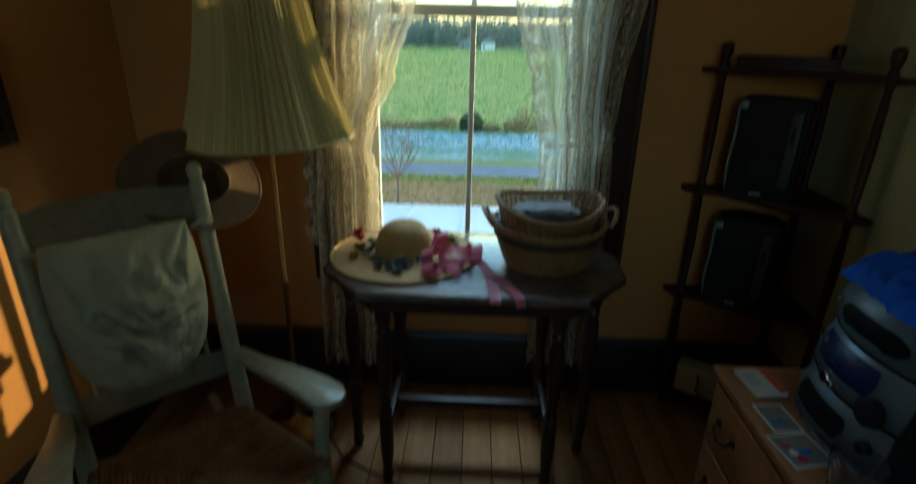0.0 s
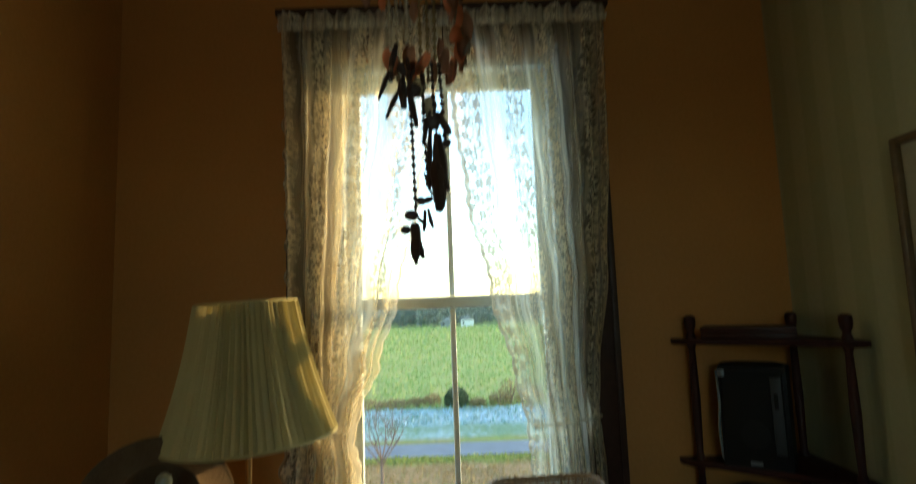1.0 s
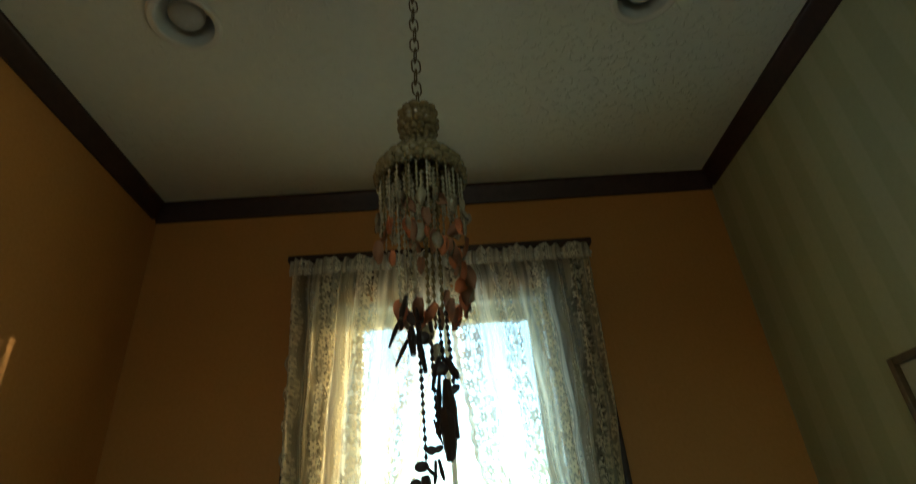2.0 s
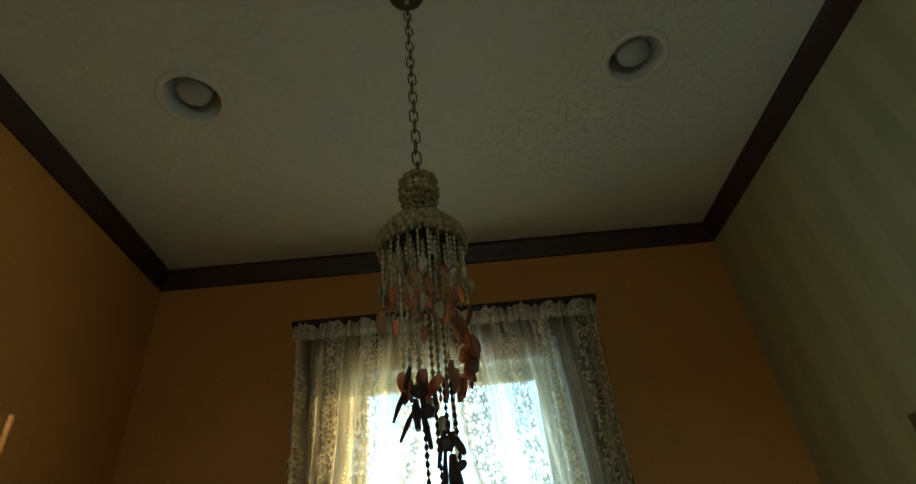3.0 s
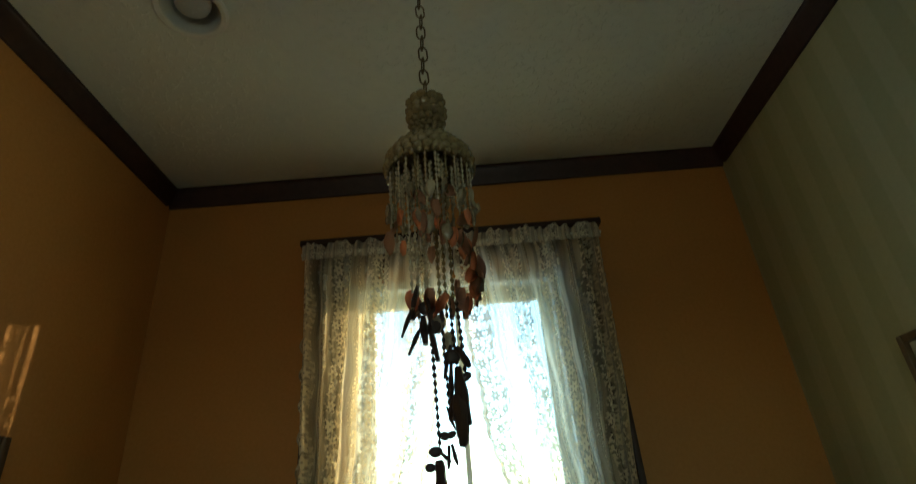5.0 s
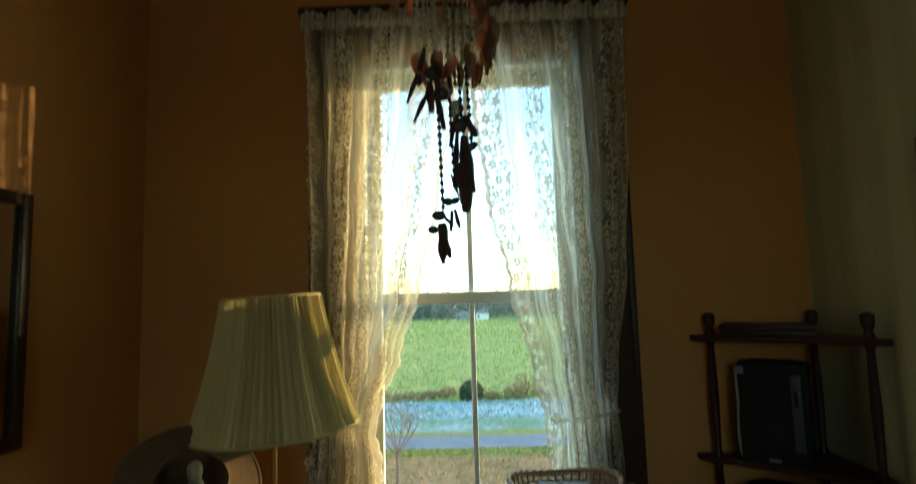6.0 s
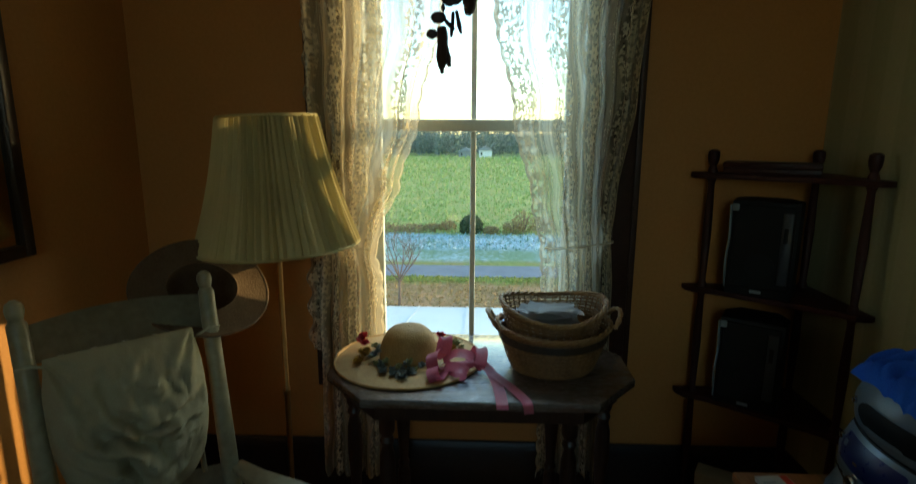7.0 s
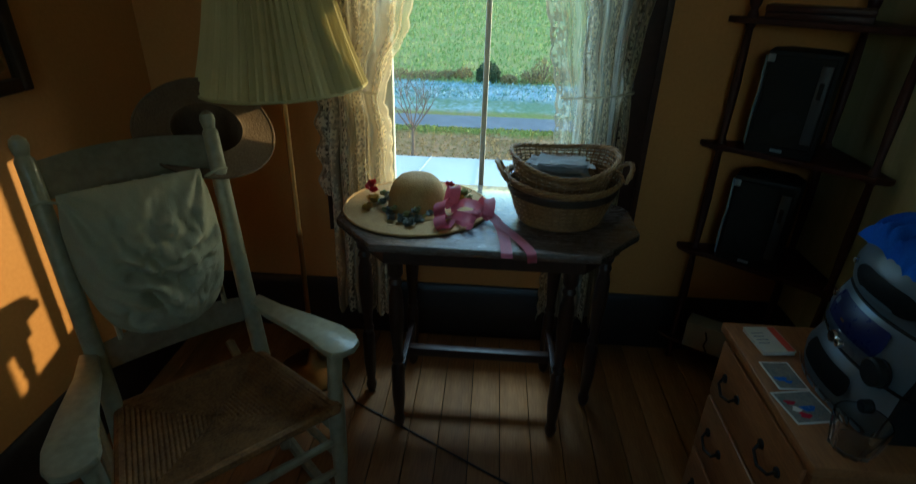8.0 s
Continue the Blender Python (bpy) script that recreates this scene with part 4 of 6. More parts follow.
for i in range(12):
    a = 2 * math.pi * i / 12
    strand([(0.024 * math.cos(a), 0.024 * math.sin(a), 2.074), (0.020 * math.cos(a), 0.020 * math.sin(a), 2.055), (0.027 * math.cos(a), 0.027 * math.sin(a), 2.040)], 0.0040, 0.0042, M_SHELL)
for i in range(26):
    a = 2 * math.pi * (i + 0.3) / 26
    strand([(0.068 * math.cos(a), 0.068 * math.sin(a), 1.968), (0.067 * math.cos(a), 0.067 * math.sin(a), 1.885 - 0.025 * rnd.random())], 0.0025, 0.0050, M_SHELL_PALE if i % 3 else M_SHELL)
for i in range(16):
    a = 2 * math.pi * (i + 0.1) / 16
    strand([(0.050 * math.cos(a), 0.050 * math.sin(a), 1.958), (0.050 * math.cos(a), 0.050 * math.sin(a), 1.90 - 0.02 * rnd.random())], 0.0028, 0.0055, M_SHELL_PALE)


# short glassy drops close under the skirt
for i in range(30):
    a, r = 2 * math.pi * i / 30, 0.028 + 0.034 * ((i * 7) % 10) / 10
    strand([(r * math.cos(a), r * math.sin(a), 1.975), (r * math.cos(a), r * math.sin(a), 1.940 - 0.02 * rnd.random())], 0.0034, 0.0048, M_SHELL_PALE)


def petal_mesh(name, w, h, material, seed, curl=0.5):
    """A curved scallop-like shell, hung from its tip."""
    def fn(u, v):
        a = (u - 0.5) * 2
        wd = w * math.sin(math.pi * min(1, 0.12 + 0.80 * v)) ** 0.7
        rib = 0.0006 * math.sin(a * 22)
        return Vector((a * wd, curl * w * (a * a - 0.5) + rib + 0.3 * h * (v - 0.4) ** 2, -h * v + 0.10 * h * a * a * v))
    bm = sheet(fn, 8, 6, thick=0.0012)
    for v in bm.verts:
        v.co += Vector((0.1 * w * noise.noise(v.co * 60 + Vector((seed, 0, 0))), 0, 0))
    return finish(name, bm, material)


PALE = [petal_mesh("shell", 0.0095, 0.026, M_SHELL_PALE, i) for i in range(3)]
RED = [petal_mesh("shell", 0.010, 0.032, M_SHELL_RED, 5 + i) for i in range(2)]
BROWN = [petal_mesh("shell", 0.009, 0.036, M_SHELL_BROWN, 9 + i) for i in range(2)]


def hang(meshes, x, y, z, sx=0.0, scale=1.0, turn=None):
    o = new("shell", rnd.choice(meshes))
    o.parent = ch
    o.matrix_basis = pose(x, y, dz(z), rnd.uniform(-18, 18), sx + rnd.uniform(-14, 14), rnd.uniform(0, 360) if turn is None else turn) @ Matrix.Scale(scale, 4)


for i in range(16):
    a = 2 * math.pi * i / 16
    hang(PALE, 0.073 * math.cos(a), 0.073 * math.sin(a), 1.912 + rnd.uniform(-0.010, 0.008), scale=rnd.uniform(0.8, 1.15))
    if i % 2 == 0:
        hang(RED if i % 4 else BROWN, 0.072 * math.cos(a + 0.1), 0.072 * math.sin(a + 0.1), 1.873 + rnd.uniform(-0.012, 0.008), scale=rnd.uniform(0.85, 1.1))
    else:
        hang(BROWN if i % 3 else PALE, 0.066 * math.cos(a), 0.066 * math.sin(a), 1.905, rnd.choice((-35, 30)))
# the spiral of shells that winds down one side
for i in range(24):
    k = i / 23
    a = -1.9 + 2.6 * k
    r = 0.074 - 0.012 * k
    zz = 1.865 - 0.115 * k
    hang((PALE, RED, BROWN)[i % 3], r * math.cos(a), r * math.sin(a), zz, rnd.uniform(-20, 20), rnd.uniform(0.9, 1.25))
LONG = ((-0.030, 0.020, 1.70), (-0.012, -0.022, 1.745), (-0.018, 0.03, 1.735), (0.004, -0.012, 1.70), (0.012, 0.026, 1.71), (0.024, -0.02, 1.725), (-0.036, -0.016, 1.71))
for x, y, zz in LONG:
    strand([(x * 1.05, y, 1.958), (x, y, zz)], 0.0034, 0.0062, M_SHELL_PALE if x < 0 else M_SHELL)
for x, y, zz in ((-0.038, -0.016, 1.745), (-0.030, 0.0, 1.735), (-0.010, -0.02, 1.745), (0.0, -0.012, 1.725), (0.012, -0.018, 1.735), (0.03, -0.01, 1.76), (0.022, 0.012, 1.74), (0.036, -0.004, 1.748)):
    hang(RED if rnd.random() < 0.5 else BROWN, x, y, zz, rnd.uniform(-15, 15), 1.1)
for x, y, zz in ((0.002, -0.01, 1.70), (0.014, -0.004, 1.672)):
    hang(PALE, x, y, zz, 0, 1.1, 0)


def long_shell(w, h, seed, notch=0.0):
    """A long dark shell: a flattened tapering body."""
    bm = bmesh.new()
    n = 10
    pts, rad = [], []
    for i in range(n + 1):
        k = i / n
        pts.append((0.15 * w * math.sin(3 * k + seed), 0, -h * k))
        rad.append(w * (0.35 + 0.65 * math.sin(math.pi * min(0.97, 0.12 + 0.80 * k)) ** 0.8) * (1 + 0.12 * math.sin(9 * k + seed)))
    tube(bm, pts, rad, 8, flat=0.55)
    return bm


def dark_piece(x, z, w, h, tilt=0.0, y=0.0, seed=0.0, k=1.3):
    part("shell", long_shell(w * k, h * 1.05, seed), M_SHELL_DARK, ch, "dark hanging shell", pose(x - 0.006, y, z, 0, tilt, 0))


def wing(x, z, w, h, tilt, y=0.0):
    bm = bmesh.new()
    bmesh.ops.create_uvsphere(bm, u_segments=10, v_segments=6, radius=1)
    for v in bm.verts:
        v.co = Vector((v.co.x * w, v.co.y * w * 0.4, v.co.z * h))
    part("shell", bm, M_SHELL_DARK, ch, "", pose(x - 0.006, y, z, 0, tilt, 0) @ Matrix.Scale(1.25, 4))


# cluster on the sunny side
for x, z, w, h, t in ((-0.030, 1.738, 0.010, 0.050, 14), (-0.016, 1.725, 0.010, 0.060, -4), (-0.022, 1.690, 0.013, 0.040, 3), (-0.026, 1.676, 0.007, 0.044, 34), (-0.014, 1.672, 0.009, 0.048, -10), (-0.035, 1.712, 0.007, 0.052, 28), (0.000, 1.715, 0.008, 0.034, -8)):
    dark_piece(x + 0.008, z, w, h, t * 0.8, -0.012, x * 90, 0.85)
wing(-0.010, 1.702, 0.011, 0.009, 20, -0.012)
wing(-0.002, 1.672, 0.010, 0.008, -30, -0.012)
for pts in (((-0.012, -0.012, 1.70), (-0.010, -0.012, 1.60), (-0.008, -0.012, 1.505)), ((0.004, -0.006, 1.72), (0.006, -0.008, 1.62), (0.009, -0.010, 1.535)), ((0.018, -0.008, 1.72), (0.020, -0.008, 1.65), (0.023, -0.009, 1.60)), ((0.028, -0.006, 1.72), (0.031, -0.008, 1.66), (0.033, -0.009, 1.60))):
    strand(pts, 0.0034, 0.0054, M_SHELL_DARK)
# lowest pendant
wing(-0.008, 1.503, 0.008, 0.006, 0, -0.012)
dark_piece(-0.004, 1.503, 0.004, 0.020, -50, -0.012, 2)
wing(-0.016, 1.484, 0.006, 0.005, 0, -0.012)
dark_piece(-0.006, 1.492, 0.0105, 0.046, -4, -0.012, 1)
dark_piece(0.001, 1.470, 0.006, 0.024, -12, -0.010, 3)
dark_piece(-0.004, 1.456, 0.005, 0.018, 0, -0.012, 4)
# small pendant
wing(0.005, 1.522, 0.006, 0.005, 10, -0.010)
wing(0.014, 1.523, 0.006, 0.004, -25, -0.010)
dark_piece(0.009, 1.510, 0.0035, 0.028, 2, -0.010, 1)
dark_piece(0.013, 1.511, 0.0038, 0.026, -16, -0.010, 2)
dark_piece(0.010, 1.560, 0.003, 0.032, -18, -0.010, 3)
# large pendant
wing(0.022, 1.628, 0.010, 0.009, 0, -0.009)
dark_piece(0.028, 1.640, 0.008, 0.032, -34, -0.009, 1)
dark_piece(0.020, 1.645, 0.004, 0.046, 12, -0.009, 2)
dark_piece(0.020, 1.620, 0.005, 0.062, 2, -0.009, 3)
dark_piece(0.031, 1.612, 0.012, 0.075, -4, -0.009, 4)
dark_piece(0.030, 1.575, 0.016, 0.055, 4, -0.009, 5)
wing(0.039, 1.598, 0.008, 0.005, -35, -0.009)
dark_piece(0.022, 1.572, 0.009, 0.030, 14, -0.009, 6)
dark_piece(0.030, 1.538, 0.010, 0.030, 2, -0.009, 7)

# ---- recessed ceiling lights ----
first = None
for sx, sy in SPOTS:
    if first:
        copy_thing(first, pose(sx, sy, ZC))
        continue
    first = thing("recessed_light", pose(sx, sy, ZC), "unlit round recessed ceiling light with frosted bulb", "ceiling light", "recessed lights in the ceiling")
    part("trim_ring", L([(0.077, -0.0005), (0.099, -0.0005), (0.098, -0.006), (0.092, -0.009), (0.080, -0.007), (0.077, -0.0005)], 48, cap=False), M_WHITE_METAL, first)
    part("can", L([(0.077, -0.001), (0.072, 0.05), (0.064, 0.10), (0.001, 0.125)], 40, cap=False), M_CAN, first)
    part("bulb", L([(0.001, 0.006), (0.030, 0.009), (0.046, 0.020), (0.050, 0.034), (0.042, 0.055), (0.022, 0.085), (0.018, 0.115)], 28), M_BULB, first)

# ---- floor lamp ----
lamp = thing("floor_lamp", pose(-0.578, 1.61, 0), "brass floor lamp with a cream pleated shade", "floor lamp")
part("base", L([(0.125, 0), (0.128, 0.008), (0.12, 0.016), (0.06, 0.028), (0.03, 0.045), (0.018, 0.07), (0.014, 0.09)], 36), M_BRASS, lamp)
part("pole", L([(0.0085, 0.088), (0.0085, 0.55), (0.011, 0.555), (0.011, 0.575), (0.0085, 0.58), (0.0085, 1.10), (0.016, 1.11), (0.016, 1.16)], 16), M_BRASS, lamp)
part("socket", L([(0.017, 1.161), (0.019, 1.17), (0.019, 1.215), (0.014, 1.22)], 16), M_BRASS, lamp)
part("bulb", L([(0.013, 1.221), (0.018, 1.24), (0.029, 1.275), (0.026, 1.305), (0.001, 1.322)], 16), M_BULB, lamp)
part("harp", T([(0.019, 0, 1.18), (0.055, 0, 1.24), (0.058, 0, 1.32), (0.03, 0, 1.385), (0, 0, 1.392), (-0.03, 0, 1.385), (-0.058, 0, 1.32), (-0.055, 0, 1.24), (-0.019, 0, 1.18)], 0.002, 6), M_BRASS, lamp)
N = 66
rings = 9


def shade_pt(i, j):
    k = j / rings
    r = 0.229 + (0.131 - 0.229) * k - 0.010 * math.sin(math.pi * k)
    a = 2 * math.pi * (i / (4 * N)) + 0.012 * math.sin(i * 0.37) * k
    q = (i % 4) / 4
    pleat = (-0.0075, 0.0050, 0.0085, 0.0030)[i % 4] * (0.75 + 0.45 * math.sin((i // 4) * 1.7) + 0.25 * math.sin((i // 4) * 0.53))
    return Vector(((r + pleat) * math.cos(a), (r + pleat) * math.sin(a), 1.036 + 0.372 * k))


bm = bmesh.new()
gv = [[bm.verts.new(shade_pt(i, j)) for i in range(4 * N)] for j in range(rings + 1)]
for j in range(rings):
    for i in range(4 * N):
        ii = (i + 1) % (4 * N)
        bm.faces.new((gv[j][i], gv[j][ii], gv[j + 1][ii], gv[j + 1][i]))
tip = Matrix.Translation((0.0, 0, 1.2)) @ Matrix.Rotation(radians(-2.2), 4, "Y") @ Matrix.Translation((0, 0, -1.2))
shade = part("shade", bm, M_SHADE, lamp, "cream pleated lampshade", tip)
for r, z in ((0.234, 1.036), (0.136, 1.408)):
    part("shade_band", T([(r * math.cos(2 * math.pi * i / 64), r * math.sin(2 * math.pi * i / 64), z) for i in range(64)], 0.0045, 6, True), M_SHADE, shade)
part("finial", L([(0.004, 1.393), (0.008, 1.40), (0.009, 1.41), (0.003, 1.42)], 12), M_BRASS, lamp)

# ---- rocking chair ----
chair = thing("rocking_chair", pose(-0.697, 1.090, 0, 0, 0, 44.5), "cream-painted rocking chair with a rush seat and cushioned back", "rocking chair")


def lean(z):
    return -0.01 + max(0.0, z - 0.35) * 0.205


def rocker_z(y):
    return 0.10 * ((y + 0.02) / 0.46) ** 2


for s in (-1, 1):
    pts = [(s * 0.20, lean(0.05), rocker_z(0) + 0.030), (s * 0.178, lean(0.40), 0.40), (s * 0.177, lean(0.55), 0.55), (s * 0.18, lean(0.8), 0.80), (s * 0.182, lean(0.955), 0.955), (s * 0.183, lean(0.980), 0.980), (s * 0.183, lean(0.989), 0.989), (s * 0.183, lean(0.998), 0.998), (s * 0.183, lean(1.010), 1.010), (s * 0.183, lean(1.022), 1.022), (s * 0.183, lean(1.030), 1.030)]
    part("back_post", T(pts, [0.016, 0.021, 0.021, 0.020, 0.019, 0.0185, 0.0130, 0.0155, 0.0178, 0.0150, 0.005], 14), M_CREAM, chair)
    part("front_leg", T([(s * 0.235, -0.29, rocker_z(-0.29) + 0.028), (s * 0.24, -0.292, 0.20), (s * 0.242, -0.292, 0.36), (s * 0.245, -0.294, 0.46), (s * 0.25, -0.295, 0.533)], [0.015, 0.020, 0.022, 0.017, 0.019], 14), M_CREAM, chair)
    t = bmesh.new()
    pts = [(s * 0.222, -0.47 + 0.94 * i / 20, rocker_z(-0.47 + 0.94 * i / 20) + 0.016) for i in range(21)]
    tube(t, pts, 0.016, 8, flat=1.0)
    part("rocker", t, M_CREAM, chair)
    arm = [(0.172, 0.03), (0.180, -0.06), (0.204, -0.16), (0.219, -0.24), (0.223, -0.29), (0.232, -0.315), (0.255, -0.328), (0.285, -0.328), (0.308, -0.312), (0.316, -0.285), (0.310, -0.235), (0.277, -0.15), (0.232, -0.05), (0.208, 0.03)]
    outline = [(s * x, y) for x, y in (arm if s > 0 else arm[::-1])]
    part("armrest", P(outline, 0.536, 0.557, 0.007), M_CREAM, chair)
    for z in (0.20, 0.29):
        part("side_stretcher", T([(s * 0.20, lean(z), z), (s * 0.226, -0.14, z + 0.002), (s * 0.239, -0.29, z)], [0.009, 0.012, 0.009], 10), M_CREAM, chair)
for z in (0.16, 0.265):
    part("front_stretcher", T([(-0.238, -0.292, z), (0, -0.292, z), (0.238, -0.292, z)], [0.009, 0.013, 0.009], 10), M_CREAM, chair)
part("rear_stretcher", T([(-0.19, lean(0.2), 0.22), (0.19, lean(0.2), 0.22)], 0.011, 10), M_CREAM, chair)


def slat(z0, z1, w, bow, thick):
    def fn(u, v):
        x = (u - 0.5) * 2 * w
        z = z0 + (z1 - z0) * v
        return Vector((x, lean(z) + bow * (1 - (x / w) ** 2), z + (0.012 * (1 - (x / w) ** 2) if v > 0.9 else 0)))
    return sheet(fn, 20, 4, thick=thick)


part("top_rail", slat(0.895, 0.975, 0.17, 0.022, 0.018), M_CREAM, chair)
part("bottom_rail", slat(0.497, 0.562, 0.165, 0.010, 0.018), M_CREAM, chair)
for i in range(5):
    x = -0.12 + 0.06 * i
    part("back_slat", T([(x, lean(0.558) + 0.004, 0.558), (x, lean(0.9) + 0.014, 0.90)], 0.011, 8, flat=0.6), M_CREAM, chair)
BK, FT = (0.168, 0.0), (0.232, -0.325)
cy = -0.17
corners = [Vector((BK[0], BK[1], 0.405)), Vector((-BK[0], BK[1], 0.405)), Vector((-FT[0], FT[1], 0.405)), Vector((FT[0], FT[1], 0.405))]
mid = Vector((0, cy, 0.398))
seat = part("seat_board", P([(-0.15, -0.015), (0.15, -0.015), (0.21, -0.31), (-0.21, -0.31)], 0.380, 0.392), M_RUSH, chair)
for q in range(4):
    a, b = corners[q], corners[(q + 1) % 4]
    bm = bmesh.new()

    def woven(u, v):
        k = 1 - 0.985 * v
        p, r = mid.lerp(a, k), mid.lerp(b, k)
        c = p.lerp(r, u)
        edge_r = 0.013 if v < 0.02 else 0.0
        return c + Vector((0, 0, 0.0045 * abs(math.sin(v * 19 * math.pi)) + 0.0012 * math.sin(40 * u + 9 * v) - 0.010 * math.sin(math.pi * v) - edge_r))
    t = sheet(woven, 26, 120)
    bmesh.ops.recalc_face_normals(t, faces=t.faces[:])
    part("rush_panel", t, M_RUSH, seat, "twisted rush woven to the seat's middle")
    side_pts = [a.lerp(b, k / 10) + Vector((0, 0, -0.006)) for k in range(11)]
    part("seat_rail", T([tuple(p) for p in side_pts], 0.012, 8), M_RUSH, seat)

cush = thing("cushion", pose(-0.697, 1.090, 0, 0, 0, 44.5), "crumpled off-white cotton cushion tied to the chair's back", "cushion")
bm = bmesh.new()
bmesh.ops.create_grid(bm, x_segments=72, y_segments=72, size=1)
top = bmesh.ops.extrude_face_region(bm, geom=bm.faces[:])
lifted = {v for v in top["geom"] if isinstance(v, bmesh.types.BMVert)}
crs = random.Random(9)
creases = [(crs.uniform(-0.45, 0.55), crs.uniform(-0.7, 0.6), crs.uniform(0.5, 1.5) * crs.choice((-1, 1)), crs.uniform(0.25, 0.6), crs.uniform(0.006, 0.015), crs.uniform(0.06, 0.11)) for _ in range(16)]
for v in bm.verts:
    x, y = v.co.x, v.co.y
    sgn = 1 if v in lifted else -1
    edge_k = max(0.0, 1 - abs(x) ** 2.6) ** 0.55 * max(0.0, 1 - abs(y) ** 2.6) ** 0.55
    wr = 0.0
    if sgn > 0:
        for cx0, cy0, ang, ln, dep, wid in creases:
            dx, dy = x - cx0, y - cy0
            t = dx * math.cos(ang) + dy * math.sin(ang)
            d = -dx * math.sin(ang) + dy * math.cos(ang) + 0.5 * t * t
            wr += 0.6 * dep * math.exp(-(d / wid) ** 2 - (t / ln) ** 2)
        # sagging folds hung between the tied corners
        r = math.hypot(x - 0.35, y - 1.0)
        wob = noise.noise(Vector((x * 2.1, y * 2.1, 7.7)))
        low = 1 / (1 + math.exp(6 * (y - 0.65)))
        wr += 0.024 * low * (0.55 + 0.9 * noise.noise(Vector((x * 1.3, y * 1.7, 2.2)))) * math.sin(20 * r + 4.0 * wob) * math.exp(-((r - 1.15) / 0.55) ** 2)
        for s2 in (-1, 1):
            dx, dy = 1.05 - s2 * x, 1.05 - y
            wr += 0.026 * math.sin(13 * math.atan2(dy, dx) + s2) * math.exp(-(dx * dx + dy * dy) / 0.30)
        wr += 0.012 * noise.noise(Vector((x * 1.5, y * 1.5, 3.3))) + 0.022 * abs(noise.noise(Vector((x * 2.4 + y * 1.3, y * 3.0 - x, 8.1)))) + 0.016 * abs(noise.noise(Vector((x * 5 - y * 2, y * 6 + x * 2, 1.4)))) + 0.007 * abs(noise.noise(Vector((x * 11 - y * 5, y * 13, 4.4))))
    cr = 0.20 if y > 0 else 0.38
    sx, sy = x * math.sqrt(1 - cr * y * y), y * math.sqrt(1 - cr * x * x)
    px = -0.010 + sx * (0.154 + 0.008 * sy) + 0.003 * noise.noise(Vector((y * 3, x, 1)))
    pz = 0.745 + sy * 0.182 - 0.018 * (1 - x * x) * (1 if y > 0 else 0.2)
    thick = (0.074 * edge_k + wr * edge_k) * sgn
    v.co = Vector((px, lean(pz) - 0.020 - thick * (1.0 if sgn > 0 else 0.3), pz))
part("pillow", bm, M_PILLOW, cush)
for s in (-1, 1):
    part("tie_string", T([(s * 0.130, lean(0.88) - 0.020, 0.882), (s * 0.152, lean(0.89) - 0.024, 0.893), (s * 0.172, lean(0.90) - 0.024, 0.900), (s * 0.184, lean(0.90) - 0.022, 0.899), (s * 0.198, lean(0.895) - 0.012, 0.895)], 0.0035, 6), M_PILLOW, cush)

# ---- hats ----


def straw_hat(name, m, label, brim, crown_r, crown_h, material, wave=0.0, inner=False):
    t = thing(name, m, label, "hat")
    segs, prof = 64, []
    for i in range(19):
        prof.append((brim + (crown_r - brim) * i / 18, 0.0022 * math.sin(i * math.pi) + 0.004 * math.sin(math.pi * i / 18)))
    for i in range(1, 13):
        a = math.pi / 2 * i / 12
        prof.append((crown_r * math.cos(a) ** 0.55 if i < 12 else 0.002, crown_h * math.sin(a) ** 1.1 + 0.004))
    bm = bmesh.new()
    rows = []
    for k, (r, z) in enumerate(prof):
        row = []
        for i in range(segs):
            a = 2 * math.pi * i / segs
            out = max(0.0, (r - crown_r) / (brim - crown_r))
            zz = z + wave * out * out * math.sin(2 * a + 0.6) + 0.0012 * (k % 2)
            row.append(bm.verts.new((r * math.cos(a), r * math.sin(a) * 0.96, zz)))
        rows.append(row)
    for a, b in zip(rows, rows[1:]):
        for i in range(segs):
            j = (i + 1) % segs
            bm.faces.new((a[i], a[j], b[j], b[i]))
    bmesh.ops.recalc_face_normals(bm, faces=bm.faces[:])
    bmesh.ops.solidify(bm, geom=bm.faces[:], thickness=0.003)
    part("straw", bm, material, t)
    pts = [(brim * math.cos(2 * math.pi * i / 64), brim * 0.96 * math.sin(2 * math.pi * i / 64), wave * math.sin(2 * 2 * math.pi * i / 64 + 0.6)) for i in range(64)]
    part("brim_edge", T(pts, 0.004, 6, True), material if not inner else M_STRAW_OLD, t)
    return t


# hung by its crown on the chair's post, the inside outwards
nz = Vector((0.44, -0.42, 0.79)).normalized()
q = (-nz).to_track_quat("Z", "Y").to_matrix().to_4x4()
hung = straw_hat("straw_hat", Matrix.Translation((-0.695, 1.375, 0.968)) @ q, "old brown straw hat hung on the chair's post", 0.166, 0.088, 0.10, M_STRAW_OLD, 0.010)

